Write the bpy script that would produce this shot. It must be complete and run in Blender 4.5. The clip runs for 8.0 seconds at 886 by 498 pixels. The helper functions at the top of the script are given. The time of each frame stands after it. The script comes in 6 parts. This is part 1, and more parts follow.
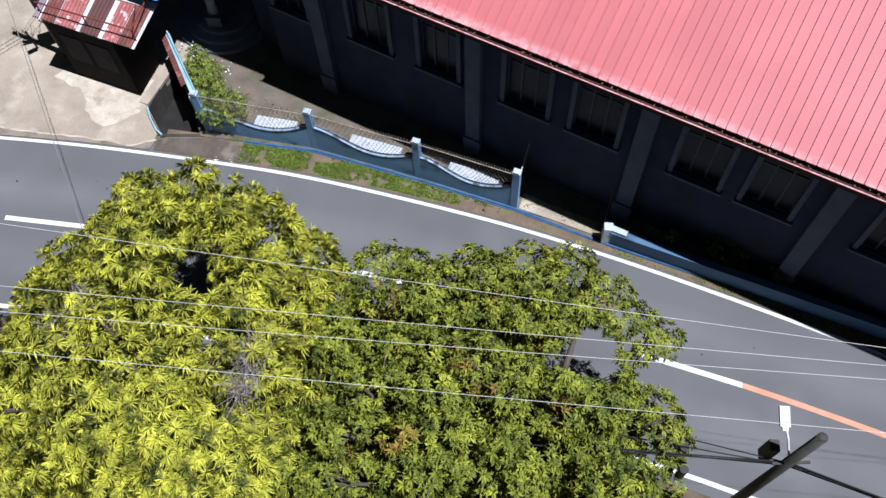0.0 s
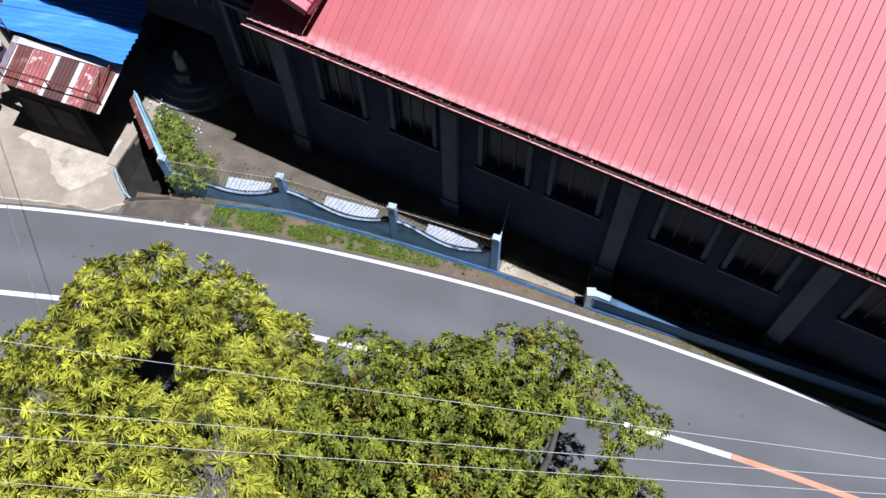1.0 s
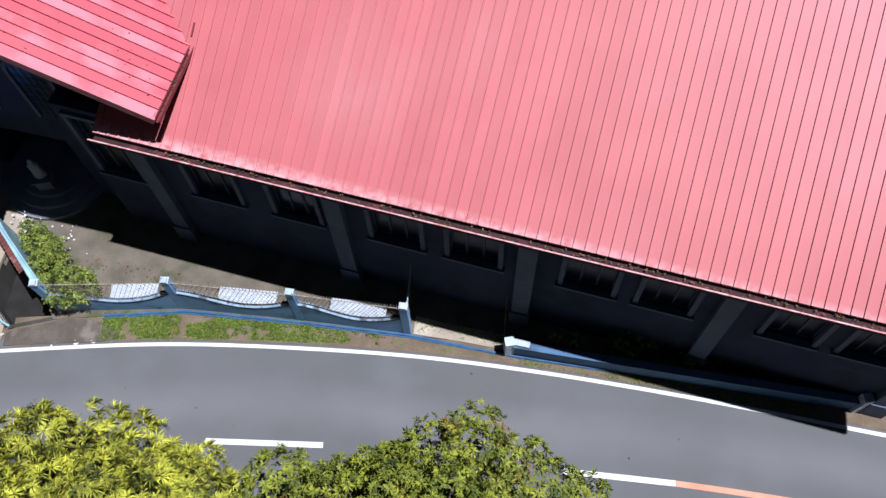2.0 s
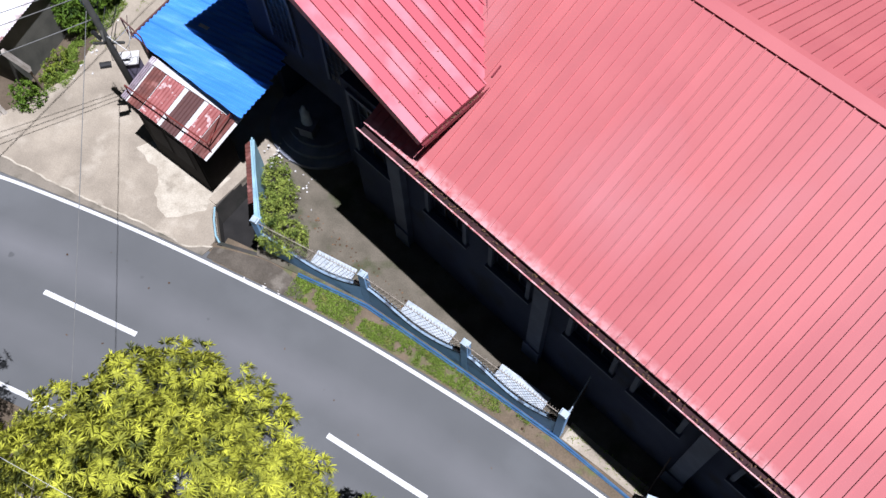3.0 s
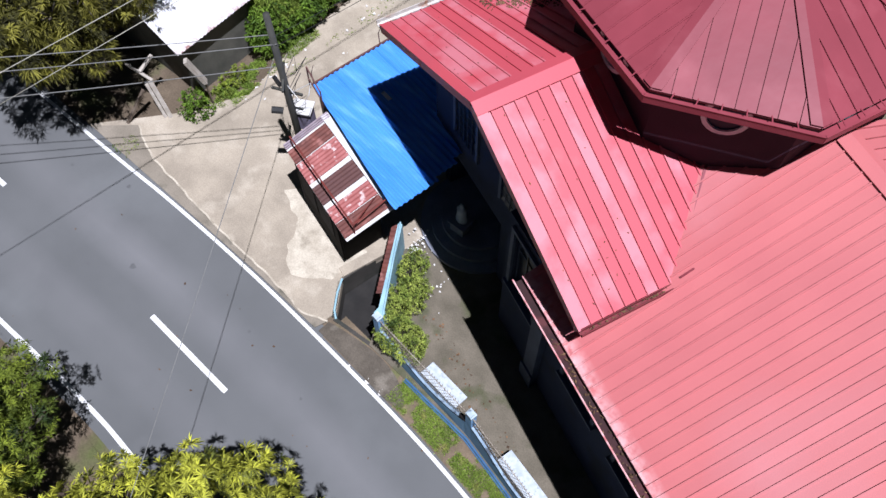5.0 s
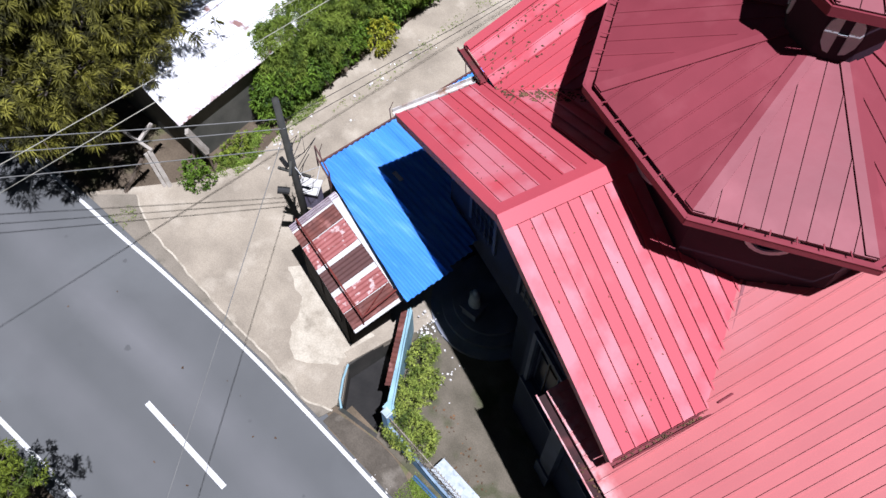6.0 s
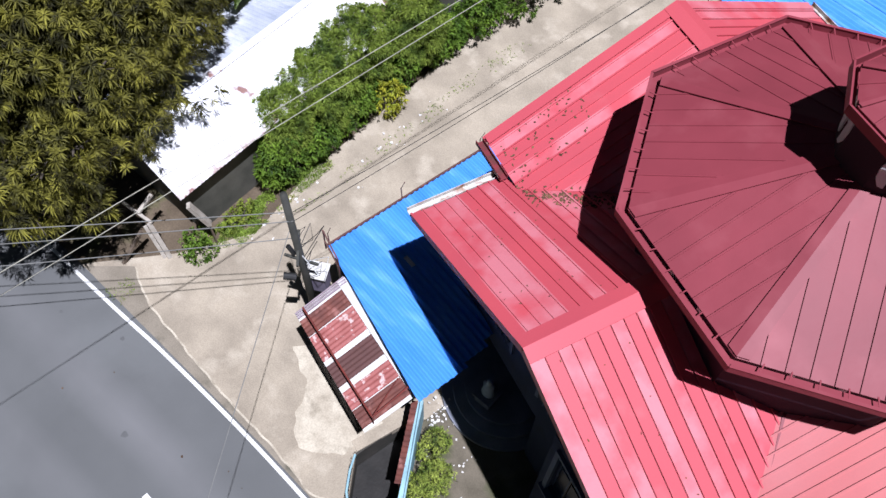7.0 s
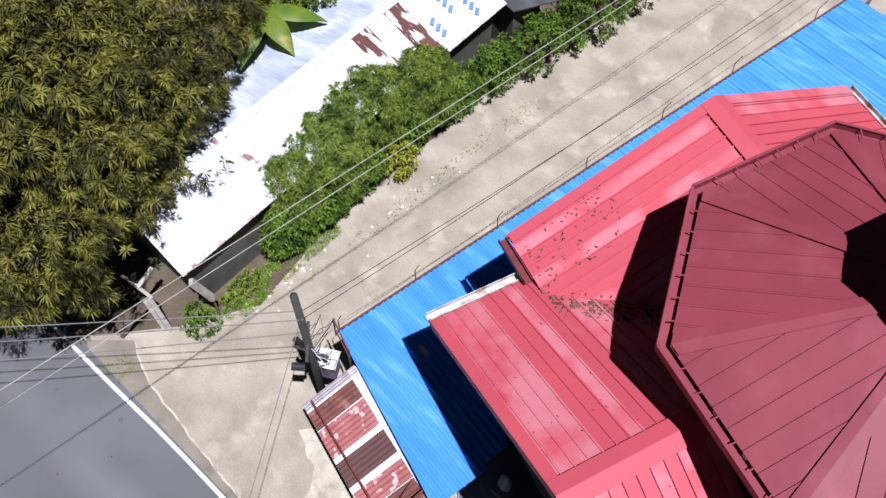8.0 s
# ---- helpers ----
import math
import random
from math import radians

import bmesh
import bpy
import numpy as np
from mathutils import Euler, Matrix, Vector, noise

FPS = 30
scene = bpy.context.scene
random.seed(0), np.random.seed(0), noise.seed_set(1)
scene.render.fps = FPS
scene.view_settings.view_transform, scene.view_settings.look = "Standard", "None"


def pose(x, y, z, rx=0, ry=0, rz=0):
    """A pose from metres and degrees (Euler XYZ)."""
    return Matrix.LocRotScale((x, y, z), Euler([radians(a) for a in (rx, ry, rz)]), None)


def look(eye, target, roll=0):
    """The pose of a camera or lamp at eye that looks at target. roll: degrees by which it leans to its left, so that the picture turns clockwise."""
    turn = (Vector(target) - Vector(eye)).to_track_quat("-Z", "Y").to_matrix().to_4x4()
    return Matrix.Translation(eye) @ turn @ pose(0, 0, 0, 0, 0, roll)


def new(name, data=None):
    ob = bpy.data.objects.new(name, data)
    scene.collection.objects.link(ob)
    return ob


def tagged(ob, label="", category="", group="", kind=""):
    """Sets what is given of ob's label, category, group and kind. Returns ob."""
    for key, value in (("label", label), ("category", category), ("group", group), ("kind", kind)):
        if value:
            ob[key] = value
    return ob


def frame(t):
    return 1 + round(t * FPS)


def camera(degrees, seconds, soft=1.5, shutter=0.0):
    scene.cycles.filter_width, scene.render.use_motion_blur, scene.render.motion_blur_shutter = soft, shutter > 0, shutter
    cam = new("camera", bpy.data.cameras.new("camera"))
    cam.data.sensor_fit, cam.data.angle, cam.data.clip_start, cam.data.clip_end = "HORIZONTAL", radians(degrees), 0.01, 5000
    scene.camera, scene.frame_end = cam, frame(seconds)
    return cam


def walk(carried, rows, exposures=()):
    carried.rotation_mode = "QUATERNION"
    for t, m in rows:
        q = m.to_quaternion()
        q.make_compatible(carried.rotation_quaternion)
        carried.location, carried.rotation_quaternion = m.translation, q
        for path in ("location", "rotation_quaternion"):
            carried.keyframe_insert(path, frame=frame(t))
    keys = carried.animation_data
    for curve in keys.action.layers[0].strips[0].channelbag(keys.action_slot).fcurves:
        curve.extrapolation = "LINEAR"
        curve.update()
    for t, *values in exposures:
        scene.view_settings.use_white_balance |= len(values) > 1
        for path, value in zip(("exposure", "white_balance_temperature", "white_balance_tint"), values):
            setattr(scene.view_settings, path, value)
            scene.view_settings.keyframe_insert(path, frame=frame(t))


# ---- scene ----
cam = camera(55.0, 8.0)
PATH = [
    (0, (1.653, -0.175, 24.658), (1.517, 0.738, 22.884), -3.53),
    (0.5, (1.674, 0.828, 24.677), (1.548, 1.75, 22.906), -2.99),
    (1, (1.682, 1.861, 24.852), (1.581, 2.792, 23.084), -2.44),
    (1.2, (1.764, 2.349, 24.933), (1.717, 3.277, 23.162), -2.25),
    (2.3, (2.685, 5.549, 25.104), (2.753, 6.422, 23.306), -3.76),
    (2.5, (2.414, 6.019, 25.099), (2.322, 6.9, 23.307), -3.85),
    (2.7, (2.238, 6.48, 25.141), (2.006, 7.346, 23.353), -3.89),
    (2.9, (2.063, 6.942, 25.181), (1.706, 7.777, 23.399), -3.59),
    (3, (1.975, 7.174, 25.202), (1.586, 7.996, 23.42), -3.48),
    (3.1, (1.889, 7.368, 25.223), (1.481, 8.181, 23.442), -3.28),
    (3.3, (1.719, 7.756, 25.264), (1.203, 8.515, 23.487), -4.0),
    (3.5, (1.639, 8.167, 25.258), (1.023, 8.857, 23.485), -3.8),
    (3.7, (1.365, 8.531, 25.18), (0.728, 9.211, 23.41), -3.5),
    (4, (0.953, 9.077, 25.064), (0.32, 9.76, 23.294), -3.0),
    (4.5, (0.03, 9.872, 24.877), (-0.589, 10.555, 23.103), -2.1),
    (4.7, (-0.36, 10.174, 24.858), (-0.979, 10.861, 23.084), -1.5),
    (5.8, (-2.609, 11.725, 24.715), (-3.237, 12.452, 22.961), -0.4),
    (6, (-2.99, 12.002, 24.715), (-3.621, 12.739, 22.966), 0.5),
    (6.5, (-4.0, 12.828, 24.834), (-4.631, 13.567, 23.086), 0.9),
    (7, (-5.104, 13.688, 24.916), (-5.733, 14.435, 23.171), 1.4),
    (7.5, (-6.128, 14.466, 24.961), (-6.757, 15.215, 23.216), 1.8),
    (8, (-7.227, 15.317, 25.007), (-7.854, 16.07, 23.264), 2.1),
]
walk(cam, [(t, look(eye, target, roll)) for t, eye, target, roll in PATH], exposures=((0.0, 0.52, 5750, 14), (8.0, 0.52, 5750, 14)))

# ---- light ----
SUN = Vector((0.307, -0.117, 1.0)).normalized()
world = bpy.data.worlds.new("world")
scene.world = world
world.use_nodes = True
wn = world.node_tree.nodes
sky = wn.new("ShaderNodeTexSky")
sky.sky_type, sky.sun_disc = "NISHITA", False
sky.sun_elevation = math.asin(SUN.z)
sky.sun_rotation = math.atan2(SUN.x, SUN.y)
sky.air_density, sky.dust_density, sky.ozone_density = 1.0, 0.6, 2.0
world.node_tree.links.new(sky.outputs[0], wn["Background"].inputs[0])
wn["Background"].inputs[1].default_value = 0.0055
sun_data = bpy.data.lights.new("sun", "SUN")
sun_data.energy, sun_data.angle, sun_data.color = 4.8, radians(0.5), (1.0, 0.965, 0.96)
sun_lamp = new("sun", sun_data)
sun_lamp.matrix_world = look((0, 0, 60), Vector((0, 0, 60)) - SUN * 10)


# ---- materials ----
def mat(name, a, b=None, scale=1.2, rough=0.8, bump=0.25, fine=40.0, metal=0.0, stain=None, stain_scale=0.6,
        stain_at=0.55, grain=0.18, vary=0.0, island=0.0, spec=0.3, thin=0.0, stretch=None, soft=0.12, pale=None, edge=None, wear=None):
    """A surface with two scales of variation (stains, grain), relief, and an optional stain colour for dirt, sheen or
    leaf-gap shade.
    """
    m = bpy.data.materials.new(name)
    m.use_nodes = True
    t = m.node_tree
    n, l = t.nodes, t.links
    p = n["Principled BSDF"]
    geo = n.new("ShaderNodeNewGeometry")
    pos = geo.outputs["Position"]
    if stretch:
        mp = n.new("ShaderNodeMapping")
        mp.inputs["Rotation"].default_value = (0, 0, stretch[0])
        mp.inputs["Scale"].default_value = stretch[1:]
        l.new(pos, mp.inputs[0])
        pos = mp.outputs[0]

    def tex(sc, detail=4.0):
        x = n.new("ShaderNodeTexNoise")
        x.inputs["Scale"].default_value, x.inputs["Detail"].default_value = sc, detail
        l.new(pos, x.inputs["Vector"])
        return x.outputs[0]

    def ramp(v, lo, hi):
        r = n.new("ShaderNodeMapRange")
        r.inputs[1].default_value, r.inputs[2].default_value = lo, hi
        l.new(v, r.inputs[0])
        return r.outputs[0]

    def mix(fac, c1, c2, kind="MIX"):
        x = n.new("ShaderNodeMix")
        x.data_type, x.blend_type = "RGBA", kind
        for sock, v in ((x.inputs[0], fac), (x.inputs[6], c1), (x.inputs[7], c2)):
            if hasattr(v, "is_output"):
                l.new(v, sock)
            else:
                sock.default_value = (*v, 1) if isinstance(v, tuple) else v
        return x.outputs[2]

    b = b or tuple(c * 0.75 for c in a)
    col = mix(ramp(tex(scale), 0.35, 0.68), a, b)
    if stain:
        col = mix(ramp(tex(stain_scale, 6.0), stain_at, stain_at + soft), col, stain)
    # lightens some objects at random, as painted glints
    if pale:
        pick = ramp(n.new("ShaderNodeObjectInfo").outputs["Random"], pale[1], pale[1] + 0.02)
        glint_mix = n.new("ShaderNodeMath")
        glint_mix.operation = "MULTIPLY"
        l.new(pick, glint_mix.inputs[0])
        l.new(ramp(tex(1.1, 5.0), 0.36, 0.62), glint_mix.inputs[1])
        col = mix(glint_mix.outputs[0], col, pale[0])
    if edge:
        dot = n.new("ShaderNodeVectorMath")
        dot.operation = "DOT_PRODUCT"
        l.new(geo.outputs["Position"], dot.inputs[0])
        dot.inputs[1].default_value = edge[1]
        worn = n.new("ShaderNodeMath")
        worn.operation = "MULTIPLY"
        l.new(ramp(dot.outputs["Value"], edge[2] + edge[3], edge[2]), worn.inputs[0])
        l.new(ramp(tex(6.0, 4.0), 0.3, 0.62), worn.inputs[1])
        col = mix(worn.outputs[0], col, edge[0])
    if wear:
        at = n.new("ShaderNodeAttribute")
        at.attribute_name = "wear"
        rub = n.new("ShaderNodeMath")
        rub.operation = "MULTIPLY"
        l.new(at.outputs["Fac"], rub.inputs[0])
        l.new(ramp(tex(0.25, 6.0), 0.2, 0.7), rub.inputs[1])
        col = mix(rub.outputs[0], col, wear)
    fine_noise = tex(fine, 3.0)
    if grain:
        col = mix(grain, col, mix(ramp(fine_noise, 0.3, 0.7), (0.25, 0.25, 0.25), (1.0, 1.0, 1.0)), "MULTIPLY")
    if vary or island:
        src = geo.outputs["Random Per Island"] if island else n.new("ShaderNodeObjectInfo").outputs["Random"]
        hs = n.new("ShaderNodeHueSaturation")
        k = island or vary
        l.new(ramp_out(n, l, src, 1 - k, 1 + k), hs.inputs["Value"])
        l.new(col, hs.inputs["Color"])
        col = hs.outputs[0]
    l.new(col, p.inputs["Base Color"])
    p.inputs["Roughness"].default_value, p.inputs["Metallic"].default_value = rough, metal
    p.inputs["Specular IOR Level"].default_value = spec
    if bump:
        bp = n.new("ShaderNodeBump")
        bp.inputs["Strength"].default_value, bp.inputs["Distance"].default_value = bump, 0.02
        l.new(fine_noise, bp.inputs["Height"])
        l.new(bp.outputs[0], p.inputs["Normal"])
    if thin:
        tr = n.new("ShaderNodeBsdfTranslucent")
        l.new(col, tr.inputs[0])
        ms = n.new("ShaderNodeMixShader")
        ms.inputs[0].default_value = thin
        l.new(p.outputs[0], ms.inputs[1])
        l.new(tr.outputs[0], ms.inputs[2])
        l.new(ms.outputs[0], n["Material Output"].inputs[0])
    return m


def ramp_out(n, l, src, lo, hi):
    r = n.new("ShaderNodeMapRange")
    r.inputs[3].default_value, r.inputs[4].default_value = lo, hi
    l.new(src, r.inputs[0])
    return r.outputs[0]


ASPHALT = mat("asphalt", (0.127, 0.13, 0.13), (0.109, 0.112, 0.112), 0.35, 0.85, 0.35, 60, stain=(0.142, 0.146, 0.146), stain_scale=0.22, grain=0.2, wear=(0.168, 0.168, 0.17))
PAINT_WHITE = mat("road_paint", (0.75, 0.75, 0.73), (0.6, 0.6, 0.58), 2.0, 0.6, 0.2, 60, stain=(0.28, 0.28, 0.28), stain_scale=3.0, stain_at=0.68)
PAINT_ORANGE = mat("orange_paint", (0.56, 0.24, 0.13), (0.6, 0.3, 0.19), 2.0, 0.6, 0.2, 60)
CONCRETE = mat("concrete", (0.42, 0.36, 0.275), (0.29, 0.247, 0.188), 0.7, 0.9, 0.4, 25, stain=(0.49, 0.428, 0.336), stain_scale=1.0, stain_at=0.54, soft=0.18, grain=0.3)
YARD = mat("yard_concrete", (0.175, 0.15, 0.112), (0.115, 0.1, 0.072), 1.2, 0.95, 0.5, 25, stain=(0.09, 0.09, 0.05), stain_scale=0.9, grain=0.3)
DIRT = mat("dirt", (0.15, 0.115, 0.078), (0.1, 0.075, 0.05), 1.1, 0.95, 0.6, 18, stain=(0.1, 0.11, 0.04), stain_scale=0.5, grain=0.35)
# edge: colour turns paler towards the nave eave, broken up by noise
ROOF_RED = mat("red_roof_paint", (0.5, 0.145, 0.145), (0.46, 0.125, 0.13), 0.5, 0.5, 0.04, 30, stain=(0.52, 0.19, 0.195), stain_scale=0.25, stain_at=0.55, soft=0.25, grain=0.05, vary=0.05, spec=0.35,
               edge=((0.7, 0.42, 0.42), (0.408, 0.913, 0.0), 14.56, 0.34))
# random lighter pans: sun glints on the metal put into the paint colour
ROOF_ROSE = mat("rose_roof_paint", (0.53, 0.083, 0.104), (0.48, 0.077, 0.1), 0.5, 0.48, 0.04, 30, stain=(0.54, 0.13, 0.15), stain_scale=0.9, stain_at=0.62, soft=0.2, grain=0.06, vary=0.06, spec=0.35,
                pale=((0.56, 0.18, 0.21), 0.55))
ROOF_MAROON = mat("maroon_roof_paint", (0.245, 0.047, 0.062), (0.21, 0.04, 0.053), 0.7, 0.47, 0.3, 2.2, stain=(0.275, 0.065, 0.08), stain_scale=0.9, soft=0.2, grain=0.04, vary=0.05, spec=0.17)
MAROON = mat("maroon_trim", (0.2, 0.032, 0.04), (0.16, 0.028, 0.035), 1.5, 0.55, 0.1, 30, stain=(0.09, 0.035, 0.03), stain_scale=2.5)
# grey-blue darkened well below the paint: shade under the eaves in the colour
WALL_BLUE = mat("shaded_grey_blue_paint", (0.055, 0.068, 0.115), (0.042, 0.053, 0.095), 0.8, 0.9, 0.2, 30, spec=0.1, stain=(0.045, 0.052, 0.075), stain_scale=0.9)


# ---- shapes ----
def box(bm, lo, hi, m=None):
    vs = [bm.verts.new((x, y, z)) for z in (lo[2], hi[2]) for x, y in ((lo[0], lo[1]), (hi[0], lo[1]), (hi[0], hi[1]), (lo[0], hi[1]))]
    if m is not None:
        for v in vs:
            v.co = m @ v.co
    for f in ((3, 2, 1, 0), (4, 5, 6, 7), (0, 1, 5, 4), (1, 2, 6, 5), (2, 3, 7, 6), (3, 0, 4, 7)):
        bm.faces.new([vs[i] for i in f])
    return vs


def prism(bm, poly, off):
    """A solid between the flat polygon poly (3D points, seen anticlockwise from the side of off) and itself moved by off."""
    a = [bm.verts.new(p) for p in poly]
    b = [bm.verts.new(Vector(p) + Vector(off)) for p in poly]
    bm.faces.new(a[::-1])
    bm.faces.new(b)
    for i in range(len(a)):
        j = (i + 1) % len(a)
        bm.faces.new((a[i], a[j], b[j], b[i]))


def slab(bm, poly, z0, z1):
    prism(bm, [(x, y, z0) for x, y in poly], (0, 0, z1 - z0))


def beam(bm, p, q, w, h, up=(0, 0, 1)):
    """A bar from p to q, w wide and h thick, centred."""
    p, q = Vector(p), Vector(q)
    d = (q - p).normalized()
    s = d.cross(Vector(up))
    s = s.normalized() if s.length > 1e-4 else Vector((1, 0, 0))
    u = s.cross(d)
    c = [p + s * (sx * w / 2) + u * (sz * h / 2) for sx, sz in ((-1, -1), (1, -1), (1, 1), (-1, 1))]
    prism(bm, c[::-1], q - p)


def tube(bm, pts, r, n=8, r2=None):
    """A round bar along pts, tapering from r to r2."""
    pts = [Vector(p) for p in pts]
    r2 = r if r2 is None else r2
    rings = []
    for i, p in enumerate(pts):
        d = (pts[min(i + 1, len(pts) - 1)] - pts[max(i - 1, 0)]).normalized()
        s = d.cross(Vector((0.13, 0.21, 0.97)))
        s = s.normalized() if s.length > 1e-3 else Vector((1, 0, 0))
        u = s.cross(d)
        k = r + (r2 - r) * i / max(1, len(pts) - 1)
        rings.append([bm.verts.new(p + (s * math.cos(a) + u * math.sin(a)) * k) for a in (2 * math.pi * j / n for j in range(n))])
    for a, b in zip(rings, rings[1:]):
        for j in range(n):
            bm.faces.new((a[j], a[(j + 1) % n], b[(j + 1) % n], b[j]))
    bm.faces.new(rings[0][::-1])
    bm.faces.new(rings[-1])


def sag(p, q, drop, n=12):
    p, q = Vector(p), Vector(q)
    return [p.lerp(q, i / n) - Vector((0, 0, drop * 4 * (i / n) * (1 - i / n))) for i in range(n + 1)]


def data_of(name, bm, material, smooth=False):
    bmesh.ops.recalc_face_normals(bm, faces=bm.faces)
    me = bpy.data.meshes.new(name)
    bm.to_mesh(me)
    bm.free()
    me.materials.append(material)
    if smooth:
        me.polygons.foreach_set("use_smooth", [True] * len(me.polygons))
    return me


def part(name, bm, material, parent=None, label="", smooth=False):
    ob = new(name, data_of(name, bm, material, smooth))
    ob.parent = parent
    return tagged(ob, label) if label else ob


def thing(name, m, label, category, group="", kind=""):
    ob = new(name)
    ob.empty_display_size = 0.2
    ob.matrix_world = m
    return tagged(ob, label, category, group, kind)


def clip(poly, axis, val, keep_above):
    """A convex polygon of 2D points cut at axis = val."""
    out = []
    for i, p in enumerate(poly):
        q = poly[(i + 1) % len(poly)]
        a, b = p[axis] - val, q[axis] - val
        if not keep_above:
            a, b = -a, -b
        if a >= 0:
            out.append(p)
        if a * b < 0:
            k = a / (a - b)
            out.append((p[0] + (q[0] - p[0]) * k, p[1] + (q[1] - p[1]) * k))
    return out


def roof_facet(parent, poly, down, material, pitch=0.29, name="roof", label="", thick=0.1, rib=0.035, deck=None, phase=0.0):
    """A roof slope: a deck, and on it long metal pans with a raised rib at one edge, each an object."""
    P = [Vector(p) for p in poly]
    n = (P[1] - P[0]).cross(P[2] - P[0]).normalized()
    if n.z < 0:
        P, n = P[::-1], -n
    s = Vector(down)
    s = (s - n * s.dot(n)).normalized()
    a = n.cross(s)
    o = P[0]
    flat = [((p - o).dot(a), (p - o).dot(s)) for p in P]
    to3 = lambda q, h=0.0: o + a * q[0] + s * q[1] + n * h  # noqa: E731
    bm = bmesh.new()
    prism(bm, [p - n * thick for p in P], n * (thick - 0.002))
    base = part(name, bm, deck or MAROON, parent, label)
    lo, hi = min(q[0] for q in flat), max(q[0] for q in flat)
    first = lo + phase - (pitch if phase else 0.0)
    for k in range(int((hi - first) / pitch) + 1):
        x0, x1 = first + k * pitch, min(hi, first + (k + 1) * pitch)
        strip = clip(clip(flat, 0, x0 + 0.012, True), 0, x1, False)
        if len(strip) < 3:
            continue
        bm = bmesh.new()
        prism(bm, [to3(q) for q in strip], n * 0.018)
        edge = clip(clip(flat, 0, x0 + 0.014, True), 0, x0 + 0.05, False)
        if len(edge) >= 3:
            prism(bm, [to3(q, 0.018) for q in edge], n * rib)
        part("roof_panel", bm, material, base)
    return base


def wall_run(bm, m, length, height, t, openings):
    """One solid wall along local x, thick from y = 0 to t, with openings (x0, x1, z0, z1) going through it."""
    xs = sorted({0.0, length, *(o[0] for o in openings), *(o[1] for o in openings)})
    zs = sorted({0.0, height, *(o[2] for o in openings), *(o[3] for o in openings)})
    nx, nz = len(xs) - 1, len(zs) - 1

    def solid(i, j):
        if not (0 <= i < nx and 0 <= j < nz):
            return False
        x, z = (xs[i] + xs[i + 1]) / 2, (zs[j] + zs[j + 1]) / 2
        return not any(o[0] < x < o[1] and o[2] < z < o[3] for o in openings)

    made = {}

    def v(i, j, k):
        if (i, j, k) not in made:
            made[i, j, k] = bm.verts.new(m @ Vector((xs[i], t * k, zs[j])))
        return made[i, j, k]

    for i in range(nx):
        for j in range(nz):
            if not solid(i, j):
                continue
            for k in (0, 1):
                bm.faces.new((v(i, j, k), v(i + 1, j, k), v(i + 1, j + 1, k), v(i, j + 1, k)))
            for di, dj, e in ((-1, 0, ((i, j), (i, j + 1))), (1, 0, ((i + 1, j), (i + 1, j + 1))), (0, -1, ((i, j), (i + 1, j))), (0, 1, ((i, j + 1), (i + 1, j + 1)))):
                if not solid(i + di, j + dj):
                    (a, b), (c, d) = e
                    bm.faces.new((v(a, b, 0), v(c, d, 0), v(c, d, 1), v(a, b, 1)))


def smooth_line(pts, n=6):
    """Catmull-Rom through 2D points."""
    out = []
    for i in range(len(pts) - 1):
        p0, p1, p2, p3 = (Vector(pts[min(max(k, 0), len(pts) - 1)]) for k in (i - 1, i, i + 1, i + 2))
        for j in range(n):
            t = j / n
            out.append(0.5 * (2 * p1 + (p2 - p0) * t + (2 * p0 - 5 * p1 + 4 * p2 - p3) * t * t + (3 * p1 - p0 - 3 * p2 + p3) * t ** 3))
    return out + [Vector(pts[-1])]


def offset_line(line, d):
    out = []
    for i, p in enumerate(line):
        t = (line[min(i + 1, len(line) - 1)] - line[max(i - 1, 0)]).normalized()
        out.append(p + Vector((-t.y, t.x)) * d)
    return out


def ribbon(bm, line, d0, d1, z0, z1):
    a, b = offset_line(line, d0), offset_line(line, d1)
    va = [[bm.verts.new((p.x, p.y, z)) for p in a] for z in (z0, z1)]
    vb = [[bm.verts.new((p.x, p.y, z)) for p in b] for z in (z0, z1)]
    for i in range(len(line) - 1):
        for q in ((va[1][i], va[1][i + 1], vb[1][i + 1], vb[1][i]), (va[0][i], vb[0][i], vb[0][i + 1], va[0][i + 1]),
                  (va[0][i], va[0][i + 1], va[1][i + 1], va[1][i]), (vb[0][i + 1], vb[0][i], vb[1][i], vb[1][i + 1])):
            bm.faces.new(q)
    for i in (0, -1):
        bm.faces.new((va[0][i], va[1][i], vb[1][i], vb[0][i]))


def cut(line, x0, x1):
    """The stretch of a line that runs along x between x0 and x1."""
    at = lambda x: next(a.lerp(b, (x - a.x) / (b.x - a.x)) for a, b in zip(line, line[1:]) if a.x <= x <= b.x)  # noqa: E731
    return [at(x0)] + [p for p in line if x0 + 0.05 < p.x < x1 - 0.05] + [at(x1)]


def mesh_from(name, verts, faces, material):
    """A mesh from arrays of vertices (n, 3) and of triangles or quads (m, k)."""
    me = bpy.data.meshes.new(name)
    k = faces.shape[1]
    me.vertices.add(len(verts))
    me.vertices.foreach_set("co", verts.astype(np.float32).ravel())
    me.loops.add(faces.size)
    me.loops.foreach_set("vertex_index", faces.astype(np.int32).ravel())
    me.polygons.add(len(faces))
    me.polygons.foreach_set("loop_start", np.arange(0, faces.size, k, dtype=np.int32))
    me.update(calc_edges=True)
    me.validate()
    me.materials.append(material)
    return me


def unit(a):
    return a / np.maximum(np.linalg.norm(a, axis=-1, keepdims=True), 1e-9)


